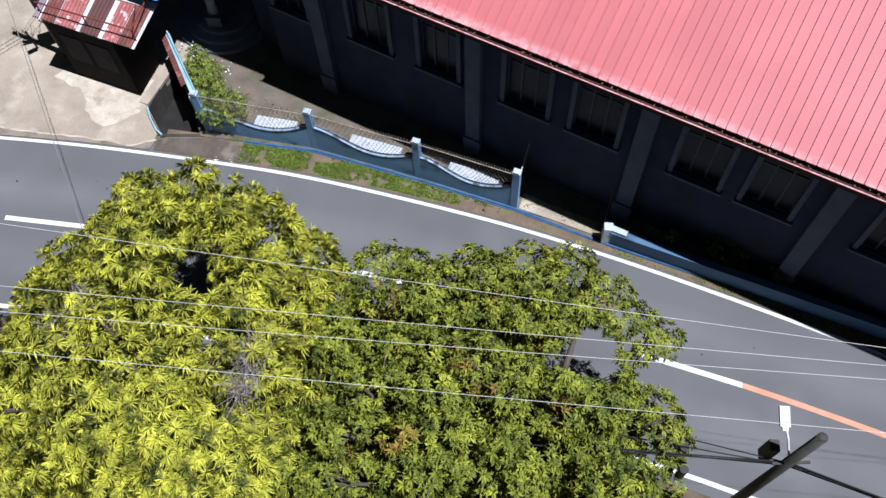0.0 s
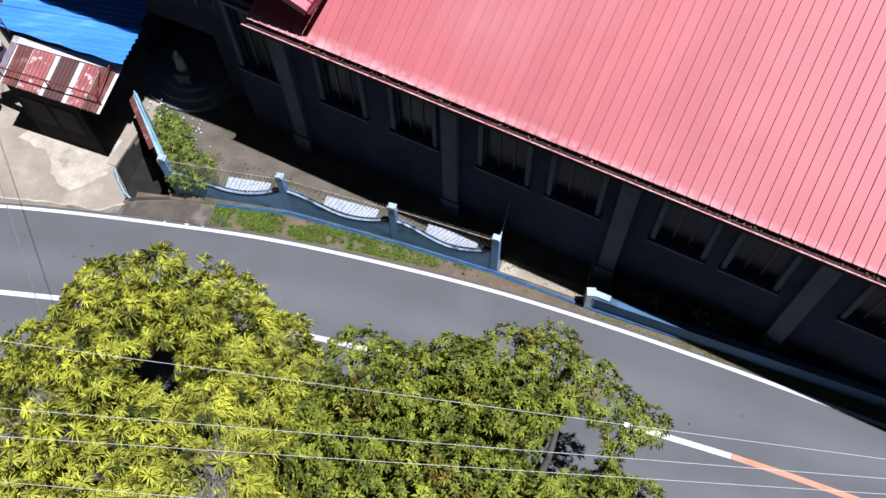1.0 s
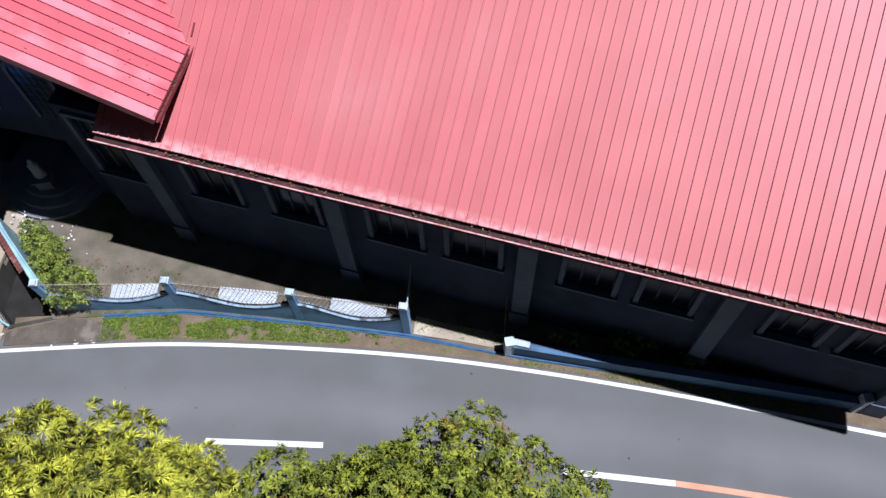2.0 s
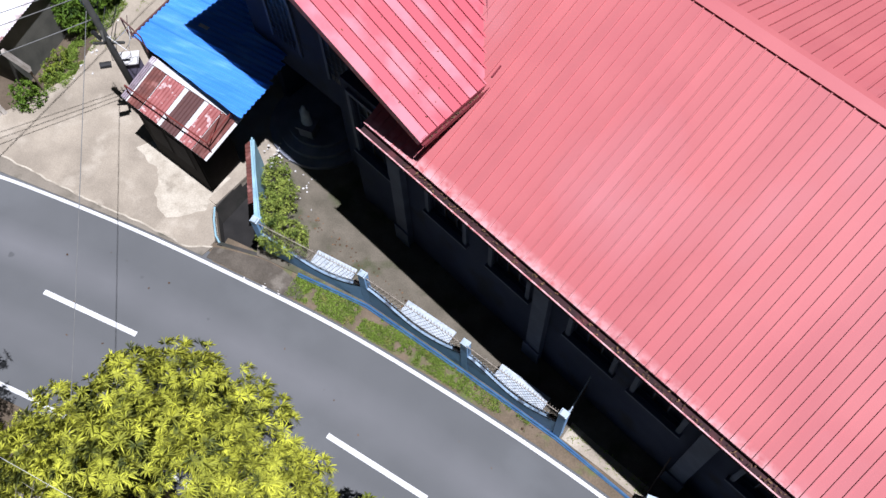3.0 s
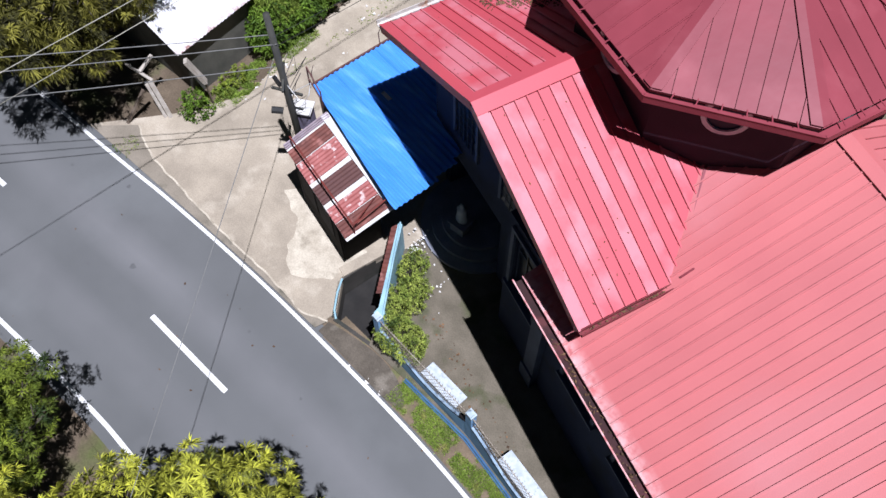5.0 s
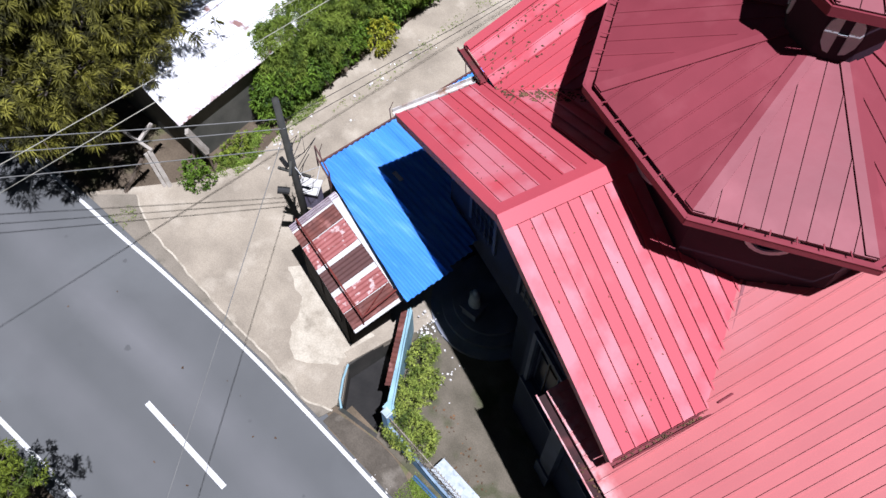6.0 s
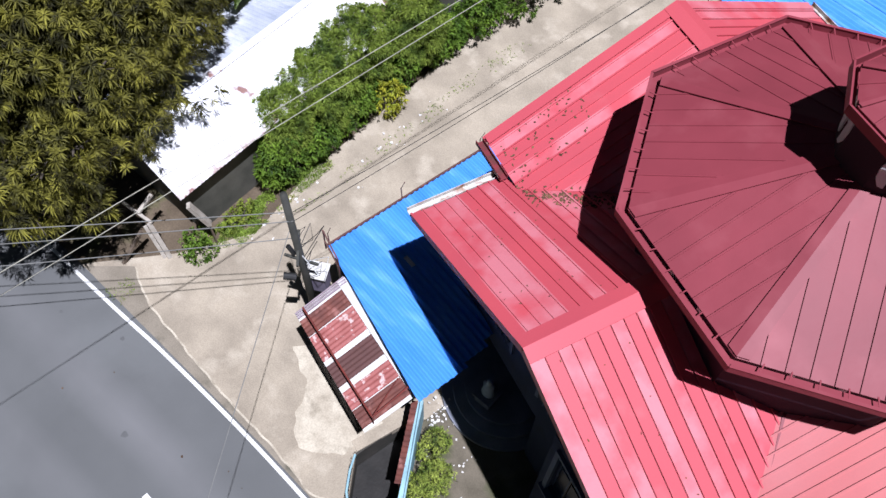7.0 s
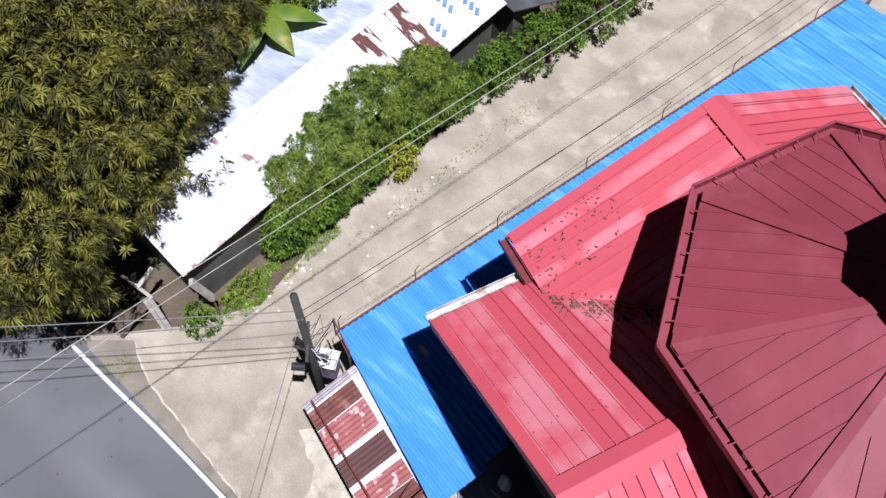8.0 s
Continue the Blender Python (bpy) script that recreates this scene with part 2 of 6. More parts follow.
# ---- ground, road, paving ----
R = 900.0
PIT = [(-11.4, 17.35), (-10.66, 16.3), (-8.95, 16.42), (-9.2, 17.0), (-10.6, 19.25), (-11.0, 19.05)]
bm = bmesh.new()
for loop in ([(-R, -R), (R, -R), (R, R), (-R, R)], PIT):
    vs = [bm.verts.new((x, y, -0.03)) for x, y in loop]
    for i in range(len(vs)):
        bm.edges.new((vs[i - 1], vs[i]))
bmesh.ops.triangle_fill(bm, use_beauty=True, edges=bm.edges[:])
ground = tagged(part("ground", bm, DIRT), "bare brown earth with patches of weeds", "ground", kind="structure")

CENTRE = smooth_line([(-90, 14.5), (-60, 13.2), (-40, 12.55), (-23.3, 12.45), (-15, 12.55), (-11.5, 12.38), (-4.4, 11.72), (-0.9, 11.12), (6.0, 9.42),
                      (9.1, 8.65), (13.3, 7.4), (20, 5.2), (32, 0.6), (60, -11)], 6)
HALF = 3.2
bm = bmesh.new()
LANES = [(-3.55, 0.0), (-2.3, 0.0), (-1.8, 0.5), (-1.2, 0.6), (-0.6, 0.0), (0.3, 0.1), (0.8, 0.75), (1.15, 1.0), (1.5, 0.7), (2.0, 0.05), (3.52, 0.0)]
tracks = [offset_line(CENTRE, d) for d, _ in LANES]
wear_layer = bm.verts.layers.float.new("wear")
rows = [[bm.verts.new((p.x, p.y, 0.0)) for p in line] for line in tracks]
for verts, (_, w) in zip(rows, LANES):
    for v in verts:
        v[wear_layer] = w
for a, b in zip(rows, rows[1:]):
    for i in range(len(CENTRE) - 1):
        bm.faces.new((a[i], a[i + 1], b[i + 1], b[i]))
sides = [[bm.verts.new(v.co - Vector((0, 0, 0.2))) for v in r] for r in (rows[0], rows[-1])]
for top, low_row in zip((rows[0], rows[-1]), sides):
    for i in range(len(CENTRE) - 1):
        bm.faces.new((top[i], top[i + 1], low_row[i + 1], low_row[i]))
road = tagged(part("road", bm, ASPHALT), "curving two-lane grey asphalt road, dry and worn", "road", kind="structure")


def marking(name, x0, x1, d, w, material, label, straight=False):
    b = bmesh.new()
    line = cut(CENTRE, x0, x1)
    ribbon(b, [line[0], line[-1]] if straight else line, d - w / 2, d + w / 2, 0.004, 0.009)
    part(name, b, material, road, label)


NORTH_EDGE = smooth_line([(-85, 17.4), (-60, 16.35), (-40, 15.75), (-22.65, 15.7), (-18.0, 15.75), (-13.7, 15.65), (-9.5, 15.36), (-5.7, 14.98), (-2.1, 14.38), (1.9, 13.54), (5.6, 12.53), (9.2, 11.39),
                          (12.75, 10.17), (15.0, 9.36), (20, 7.6), (32, 3.1), (55, -6.1)], 8)
b = bmesh.new()
ribbon(b, NORTH_EDGE, -0.065, 0.055, 0.004, 0.009)
part("edge_line", b, PAINT_WHITE, road, "solid white painted edge line")
marking("edge_line", -85, 55, -3.18, 0.14, PAINT_WHITE, "solid white painted edge line")
for x0, x1 in ((-37.5, -33.9), (-26.5, -22.8), (-15.14, -11.5), (-4.38, -0.9), (6.0, 9.11)):
    marking("centre_dash", x0, x1, 0, 0.17, PAINT_WHITE, "white painted centre dash", True)
marking("centre_line", 9.12, 50, 0, 0.17, PAINT_ORANGE, "faded orange painted centre line")

OIL = mat("oil_stain", (0.1, 0.101, 0.102), (0.112, 0.113, 0.114), 6.0, 0.7, 0.2, 40)
rng = np.random.default_rng(19)
for x, y, r in ((-16.98, 13.3, 0.1), (-19.5, 15.2, 0.07), (-21.7, 14.5, 0.06), (-12.4, 14.2, 0.06), (-9.6, 13.7, 0.05), (8.8, 12.1, 0.05), (-18.2, 12.4, 0.06)):
    bm = bmesh.new()
    slab(bm, [(x + r * k * math.cos(a), y + r * k * math.sin(a)) for a, k in zip(np.arange(14) * math.tau / 14, rng.uniform(0.75, 1.25, 14))], -0.01, 0.004)
    part("oil_spot", bm, OIL, road, "dark oil spot")

# the concrete forecourt and the alley
bm = bmesh.new()
slab(bm, [(-22.6, 16.0), (-10.9, 15.75), (-10.75, 16.45), (-11.45, 17.45), (-10.9, 19.3), (-9.4, 20.6), (-9.2, 42.0), (-11.5, 52), (-16.0, 52.0), (-17.9, 40.0), (-19.5, 33.0), (-19.6, 26.0), (-19.6, 23.4),
          (-19.2, 20.6), (-20.6, 18.3)], -0.3, 0.03)
paving = tagged(part("pavement", bm, CONCRETE), "worn pale concrete forecourt and alley with stains", "pavement", kind="structure")
SHOULDER = mat("dirty_shoulder", (0.28, 0.243, 0.19), (0.21, 0.182, 0.14), 1.3, 0.95, 0.5, 25, stain=(0.13, 0.12, 0.09), stain_scale=1.0, grain=0.3)
bm = bmesh.new()
rim = smooth_line([(-10.8, 16.05), (-11.6, 15.78), (-13.4, 15.95), (-15.5, 16.06), (-17.7, 16.28), (-20.0, 16.6), (-21.2, 17.1)], 14)
rim = [q + Vector((noise.noise(Vector((q.x * 2.2, q.y * 2.2, 3))), noise.noise(Vector((q.x * 2.2, q.y * 2.2, 9))))) * 0.08 for q in rim]
slab(bm, [(-22.5, 15.98), (-13.7, 15.78), (-10.92, 15.62)] + [tuple(q) for q in rim], -0.1, 0.034)
tagged(part("pavement_shoulder", bm, SHOULDER), "dirty strip of concrete along the road edge", "pavement", kind="structure")
DAMP_SOIL = mat("damp_dark_soil", (0.13, 0.11, 0.085), (0.085, 0.072, 0.055), 1.8, 0.95, 0.5, 22, stain=(0.2, 0.175, 0.14), stain_scale=1.3, stain_at=0.56, grain=0.35)
bm = bmesh.new()
lip = smooth_line([(-10.75, 15.62), (-9.1, 15.48), (-7.6, 15.33), (-7.1, 15.5), (-7.5, 15.9), (-8.2, 16.16), (-9.0, 16.24), (-10.2, 16.13), (-10.7, 16.05)], 5)
slab(bm, [tuple(q) for q in lip], -0.1, 0.03)
tagged(part("pit_verge", bm, DAMP_SOIL), "dark damp soil between drain pit and road", "verge", kind="structure")
PALE_SLAB = mat("pale_broken_concrete", (0.58, 0.52, 0.41), (0.42, 0.365, 0.28), 1.6, 0.95, 0.5, 20, stain=(0.34, 0.295, 0.225), stain_scale=2.0, stain_at=0.56, soft=0.12, grain=0.3)
bm = bmesh.new()
edge = smooth_line([(-15.3, 18.6), (-14.7, 18.25), (-14.1, 18.0), (-13.75, 17.4), (-13.55, 16.95), (-13.15, 16.6), (-12.8, 16.45), (-12.3, 16.7), (-11.75, 17.2), (-11.55, 17.45)], 5)
edge = [q + Vector((noise.noise(Vector((q.x * 3, q.y * 3, 1))), noise.noise(Vector((q.x * 3, q.y * 3, 7))))) * 0.13 for q in edge]
slab(bm, [tuple(q) for q in edge] + [(-11.3, 18.6), (-12.5, 18.9), (-14.6, 19.3)], -0.1, 0.036)
ribbon(bm, rim, -0.03, 0.03, -0.02, 0.039)
tagged(part("pavement_patch", bm, PALE_SLAB), "pale crumbling concrete patch before the store", "pavement", kind="structure")
VERGE = mat("verge_soil", (0.2, 0.15, 0.1), (0.13, 0.1, 0.065), 1.6, 0.95, 0.6, 18, stain=(0.13, 0.15, 0.05), stain_scale=1.3, grain=0.35)
bm = bmesh.new()
ribbon(bm, [p for p in NORTH_EDGE if -10.9 < p.x < 40], 0.13, 1.1, -0.1, 0.014)
tagged(part("verge", bm, VERGE), "brown soil verge between road edge and wall", "verge", kind="structure")
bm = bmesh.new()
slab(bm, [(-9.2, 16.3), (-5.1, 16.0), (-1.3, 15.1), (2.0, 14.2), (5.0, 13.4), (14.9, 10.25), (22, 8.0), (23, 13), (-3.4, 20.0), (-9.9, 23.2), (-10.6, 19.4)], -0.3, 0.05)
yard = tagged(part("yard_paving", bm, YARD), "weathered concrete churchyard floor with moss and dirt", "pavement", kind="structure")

bm = bmesh.new()
slab(bm, [(2.15, 14.22), (3.6, 13.75), (4.85, 13.32), (4.95, 13.8), (3.4, 14.35), (2.3, 14.8)], -0.1, 0.056)
tagged(part("pavement_patch", bm, CONCRETE), "pale worn concrete apron at the gate", "pavement", kind="structure")

# the drain pit beside the wall: floor and sides
bm = bmesh.new()
for i in range(len(PIT)):
    a, b = Vector((*PIT[i - 1], 0)), Vector((*PIT[i], 0))
    out = (b - a).normalized().cross(Vector((0, 0, 1))) * 0.12
    prism(bm, [a + Vector((0, 0, -1.1)), b + Vector((0, 0, -1.1)), b + out + Vector((0, 0, -1.1)), a + out + Vector((0, 0, -1.1))], (0, 0, 1.13))
PIT_WALL = mat("dark_pit_concrete", (0.07, 0.064, 0.056), (0.045, 0.042, 0.036), 1.5, 0.8, 0.4, 25, stain=(0.035, 0.037, 0.03), stain_scale=1.2)
tagged(part("drain_pit_wall", bm, PIT_WALL), "dark concrete sides of the drain pit", "drain", kind="structure")
bm = bmesh.new()
slab(bm, PIT, -1.15, -1.05)
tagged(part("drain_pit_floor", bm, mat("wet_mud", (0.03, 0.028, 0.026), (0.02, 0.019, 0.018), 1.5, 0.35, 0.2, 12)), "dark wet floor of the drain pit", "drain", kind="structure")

# ---- church ----
ANGLE = radians(-21.5)
church = thing("church", Matrix.Translation((-3.4, 17.6, 0)) @ Matrix.Rotation(ANGLE, 4, "Z"),
               "large church with red metal roofs and octagonal tower", "church")
NAVE = Matrix.Rotation(radians(-1.98), 4, "Z")


def nv(u, v, z):
    return NAVE @ Vector((u, v, z))


S = 0.47                       # pitch of the main roofs
E_N, V_E, V_R, U_END = 6.85, -0.12, 6.65, 21.8
Z_R = E_N + S * (V_R - V_E)
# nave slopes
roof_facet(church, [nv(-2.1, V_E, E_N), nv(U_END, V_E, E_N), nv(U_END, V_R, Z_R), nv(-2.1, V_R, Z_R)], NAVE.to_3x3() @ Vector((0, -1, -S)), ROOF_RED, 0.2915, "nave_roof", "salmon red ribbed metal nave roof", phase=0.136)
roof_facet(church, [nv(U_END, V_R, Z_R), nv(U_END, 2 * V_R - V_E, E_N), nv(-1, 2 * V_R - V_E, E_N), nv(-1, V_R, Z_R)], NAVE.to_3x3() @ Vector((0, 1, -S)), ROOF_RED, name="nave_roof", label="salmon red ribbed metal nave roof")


def ridge_cap(p, q, w, s1, s2, material, drop=S):
    """A folded cap over a ridge from p to q; s1, s2: the sideways directions."""
    b = bmesh.new()
    p, q = Vector(p), Vector(q)
    for s in (s1, s2):
        s = Vector(s)
        o = s * w + Vector((0, 0, -w * drop))
        up = Vector((0, 0, 0.075))
        poly = [p + up, q + up, q + o + up, p + o + up]
        prism(b, poly, (0, 0, 0.02))
    return part("ridge_cap", b, material, church)


NU, NVD = NAVE.to_3x3() @ Vector((1, 0, 0)), NAVE.to_3x3() @ Vector((0, 1, 0))
ridge_cap(nv(-1, V_R, Z_R), nv(U_END, V_R, Z_R), 0.27, NVD, -NVD, ROOF_RED)


def gutter(p, q, w, h, material, name="gutter", label=""):
    """An open box gutter from p to q (the middle of its open top), bent from one sheet."""
    p, q = Vector(p), Vector(q)
    s = (q - p).normalized().cross(Vector((0, 0, 1)))
    k = 0.018
    prof = [(-w / 2, 0), (-w / 2, -h), (w / 2, -h), (w / 2, 0), (w / 2 - k, 0), (w / 2 - k, -h + k), (-w / 2 + k, -h + k), (-w / 2 + k, 0)]
    b = bmesh.new()
    prism(b, [p + s * x + Vector((0, 0, z)) for x, z in prof], q - p)
    return part(name, b, material, church, label)


GUTTER_DARK = mat("dark_gutter_metal", (0.05, 0.018, 0.02), (0.03, 0.014, 0.014), 2.0, 0.8, 0.3, 25, stain=(0.1, 0.03, 0.032), stain_scale=1.5)
gutter(nv(-2.1, V_E - 0.12, E_N), nv(U_END, V_E - 0.12, E_N), 0.24, 0.17, GUTTER_DARK, label="very dark maroon eave gutter")
bm = bmesh.new()
beam(bm, nv(-2.12, V_E - 0.25, E_N + 0.012), nv(U_END, V_E - 0.25, E_N + 0.012), 0.035, 0.024)
part("gutter_lip", bm, ROOF_RED, church, "pale red rolled gutter lip")

# west wing (gable towards the yard) and north wing (gable towards the alley)
W0, W1 = -9.6, 0.0
WC = (W0 + W1) / 2
E_W = 8.0
E_2 = 8.3                      # eave of the alley wing
Z_W = E_W + S * (WC - W0)
G0 = -10.6                     # front of the alley gable
V2, V3 = 2.45, 12.3
VC = (V2 + V3) / 2
S_2 = 0.45
Z_2 = E_2 + S_2 * (VC - V2)
UV = W0 + (E_2 - E_W) / S       # where the two wings' slopes meet at the eave
roof_facet(church, [(WC, 0, Z_W), (W1, 0, E_W), (W1, 2.6, E_W), (WC, 7.0, Z_W)], (1, 0, -S), ROOF_ROSE, name="wing_roof", label="rose red ribbed metal wing roof")
roof_facet(church, [(WC, 0, Z_W), (WC, 7.0, Z_W), (UV, V2 + 0.02, E_2), (W0, V2 + 0.02, E_W), (W0, 0, E_W)], (-1, 0, -S), ROOF_ROSE, name="wing_roof", label="rose red ribbed metal wing roof")
roof_facet(church, [(G0, VC, Z_2), (G0, V2, E_2), (UV, V2, E_2), (WC + 0.3, VC, Z_2)], (0, -1, -S_2), ROOF_ROSE, name="wing_roof", label="rose red ribbed metal wing roof")
roof_facet(church, [(G0, VC, Z_2), (WC, VC, Z_2), (-8.0, V3, E_2), (G0, V3, E_2)], (0, 1, -S_2), ROOF_ROSE, name="wing_roof", label="rose red ribbed metal wing roof")
ridge_cap((WC, -0.03, Z_W), (WC, 7, Z_W), 0.3, (1, 0, 0), (-1, 0, 0), ROOF_ROSE)
ridge_cap((G0 - 0.03, VC, Z_2), (WC, VC, Z_2), 0.3, (0, 1, 0), (0, -1, 0), ROOF_ROSE, S_2)

# octagonal tower over the crossing, and its lantern
OC = Vector((-4.3, 6.75, 0))


def octagon(apothem, z):
    r = apothem / math.cos(math.pi / 8)
    return [OC + Vector((r * math.cos(math.pi / 8 + k * math.pi / 4), r * math.sin(math.pi / 8 + k * math.pi / 4), z)) for k in range(8)]


def eight_sided_roof(ap0, z0, ap1, z1, material, name, label, pitch, cap, out_w):
    a, b = octagon(ap0, z0), octagon(ap1, z1)
    for k in range(8):
        j = (k + 1) % 8
        out = (a[k] + a[j]) / 2 - OC
        out.z = 0
        roof_facet(church, [a[k], a[j], b[j], b[k]], out.normalized() - Vector((0, 0, 0.4)), material, pitch, name, label, rib=0.016)
    for k in range(8):
        bm = bmesh.new()
        lift = Vector((0, 0, 0.055))
        for j in (k - 1, (k + 1) % 8):                  # a sheet folded over the hip
            side = (a[j] - a[k]).normalized() * cap * 0.5
            prism(bm, [a[k] + lift, b[k] + lift, b[k] + side * 0.7 + lift, a[k] + side + lift], (0, 0, 0.022))
        part("hip_cap", bm, material, church)
    lip = octagon(ap0 + out_w, z0)
    ins = octagon(ap0 - 0.02, z0)
    for k in range(8):
        j = (k + 1) % 8
        bm = bmesh.new()
        prism(bm, [lip[k] - Vector((0, 0, 0.16)), lip[j] - Vector((0, 0, 0.16)), ins[j] - Vector((0, 0, 0.16)), ins[k] - Vector((0, 0, 0.16))], (0, 0, 0.02))
        beam(bm, lip[k] - Vector((0, 0, 0.06)), lip[j] - Vector((0, 0, 0.06)), 0.035, 0.2)
        beam(bm, lip[k] + Vector((0, 0, 0.05)), lip[j] + Vector((0, 0, 0.05)), out_w * 0.3, 0.016)
        part("gutter", bm, ROOF_MAROON, church, "maroon box gutter")


def drum(ap, z0, z1, material, name):
    a, c = octagon(ap, z0), octagon(ap - 0.2, z0)
    for k in range(8):
        j = (k + 1) % 8
        bm = bmesh.new()
        prism(bm, [c[k], c[j], a[j], a[k]], (0, 0, z1 - z0))
        part(name, bm, material, church)


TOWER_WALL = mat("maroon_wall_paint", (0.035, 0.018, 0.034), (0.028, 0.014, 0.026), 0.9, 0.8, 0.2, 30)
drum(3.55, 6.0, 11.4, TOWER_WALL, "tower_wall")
eight_sided_roof(3.99, 11.5, 0.7, 12.85, ROOF_MAROON, "tower_roof", "maroon ribbed metal octagonal roof", 0.41, 0.46, 0.2)
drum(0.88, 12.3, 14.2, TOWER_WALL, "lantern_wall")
eight_sided_roof(1.08, 14.25, 0.03, 14.75, ROOF_MAROON, "lantern_roof", "small maroon octagonal lantern roof", 0.4, 0.16, 0.12)

# walls
V_G = 1.35                     # the gable wall stands back under its roof
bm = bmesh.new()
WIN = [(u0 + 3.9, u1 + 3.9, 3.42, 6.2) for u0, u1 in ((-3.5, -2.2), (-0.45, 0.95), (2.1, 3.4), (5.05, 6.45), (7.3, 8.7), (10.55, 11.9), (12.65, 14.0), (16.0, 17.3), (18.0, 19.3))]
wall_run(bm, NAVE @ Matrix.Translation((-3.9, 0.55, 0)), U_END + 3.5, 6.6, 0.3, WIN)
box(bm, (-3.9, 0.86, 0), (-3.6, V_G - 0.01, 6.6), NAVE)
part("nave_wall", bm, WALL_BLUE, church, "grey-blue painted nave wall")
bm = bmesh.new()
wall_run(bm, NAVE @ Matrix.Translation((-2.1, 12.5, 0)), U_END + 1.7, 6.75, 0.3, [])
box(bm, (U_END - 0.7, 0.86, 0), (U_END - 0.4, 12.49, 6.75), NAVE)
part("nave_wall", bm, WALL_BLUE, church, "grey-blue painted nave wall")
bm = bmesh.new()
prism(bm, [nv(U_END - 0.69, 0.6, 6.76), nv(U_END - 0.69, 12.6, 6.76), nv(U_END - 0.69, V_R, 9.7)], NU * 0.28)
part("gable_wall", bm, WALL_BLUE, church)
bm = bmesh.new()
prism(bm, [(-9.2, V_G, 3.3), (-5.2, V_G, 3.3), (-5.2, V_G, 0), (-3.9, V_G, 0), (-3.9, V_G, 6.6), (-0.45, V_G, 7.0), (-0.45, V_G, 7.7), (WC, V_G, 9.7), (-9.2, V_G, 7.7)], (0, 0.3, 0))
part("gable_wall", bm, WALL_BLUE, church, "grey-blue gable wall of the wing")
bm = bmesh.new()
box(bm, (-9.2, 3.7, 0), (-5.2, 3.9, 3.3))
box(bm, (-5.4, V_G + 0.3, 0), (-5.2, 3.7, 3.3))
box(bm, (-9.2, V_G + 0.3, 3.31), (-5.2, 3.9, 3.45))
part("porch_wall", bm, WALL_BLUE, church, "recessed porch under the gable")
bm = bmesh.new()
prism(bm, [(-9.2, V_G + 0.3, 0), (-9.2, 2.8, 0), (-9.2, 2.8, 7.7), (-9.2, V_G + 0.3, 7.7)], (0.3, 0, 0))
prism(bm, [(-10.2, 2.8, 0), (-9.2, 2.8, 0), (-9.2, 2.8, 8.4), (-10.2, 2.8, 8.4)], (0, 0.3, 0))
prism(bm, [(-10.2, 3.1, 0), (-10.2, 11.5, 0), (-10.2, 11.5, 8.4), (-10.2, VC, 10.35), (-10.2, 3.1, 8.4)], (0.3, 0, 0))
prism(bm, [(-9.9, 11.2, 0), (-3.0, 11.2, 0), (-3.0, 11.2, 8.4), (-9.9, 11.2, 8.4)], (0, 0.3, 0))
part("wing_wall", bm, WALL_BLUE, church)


# windows, pilasters and trim of the church
GLASS = mat("dark_window_glass", (0.012, 0.02, 0.045), (0.008, 0.012, 0.03), 2.0, 0.3, 0, 30, grain=0, spec=0.15)
# pale blue darkened too, carrying the shade on frames and pilasters
FRAME = mat("shaded_pale_blue_paint", (0.1, 0.125, 0.19), (0.075, 0.1, 0.155), 2.0, 0.7, 0.1, 40)
IRON = mat("dark_iron", (0.05, 0.045, 0.045), (0.08, 0.05, 0.04), 6.0, 0.6, 0.2, 40, metal=0.3)


def church_window(m, w, h, name="window"):
    """A framed window in the wall plane: local x along the wall, y into it, from the sill's left corner."""
    win = new(name)
    win.parent, win.matrix_local = church, m
    b = bmesh.new()
    for x0, x1, z0, z1 in ((-0.14, 0.0, -0.05, h + 0.14), (w, w + 0.14, -0.05, h + 0.14), (0, w, h, h + 0.14)):
        box(b, (x0, -0.09, z0), (x1, 0.06, z1))
    part("window_frame", b, FRAME, win)
    b = bmesh.new()
    box(b, (-0.2, -0.16, -0.14), (w + 0.2, 0.1, -0.051))
    part("window_sill", b, FRAME, win)
    for k in range(3):
        x0, x1 = w * k / 3, w * (k + 1) / 3
        b = bmesh.new()
        box(b, (x0 + 0.03, 0.16, 0.03), (x1 - 0.03, 0.175, h - 0.03))
        part("pane", b, GLASS, win)
        b = bmesh.new()
        for q in ((x0, x0 + 0.035, 0.0, h), (x1 - 0.035, x1, 0.0, h), (x0 + 0.035, x1 - 0.035, 0.0, 0.04), (x0 + 0.035, x1 - 0.035, h - 0.04, h), (x0 + 0.035, x1 - 0.035, h * 0.62, h * 0.62 + 0.04)):
            box(b, (q[0], 0.13, q[2]), (q[1], 0.2, q[3]))
        part("casement", b, IRON if k == 1 else FRAME, win)
    return win


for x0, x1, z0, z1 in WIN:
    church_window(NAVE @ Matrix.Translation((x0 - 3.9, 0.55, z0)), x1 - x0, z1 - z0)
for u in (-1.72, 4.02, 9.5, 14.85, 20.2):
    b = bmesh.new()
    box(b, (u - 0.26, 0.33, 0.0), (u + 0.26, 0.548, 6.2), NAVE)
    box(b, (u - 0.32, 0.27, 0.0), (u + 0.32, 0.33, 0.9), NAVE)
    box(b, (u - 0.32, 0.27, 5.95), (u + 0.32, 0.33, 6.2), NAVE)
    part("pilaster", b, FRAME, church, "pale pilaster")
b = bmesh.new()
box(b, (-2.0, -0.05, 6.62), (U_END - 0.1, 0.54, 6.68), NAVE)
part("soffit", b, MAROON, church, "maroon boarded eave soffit")

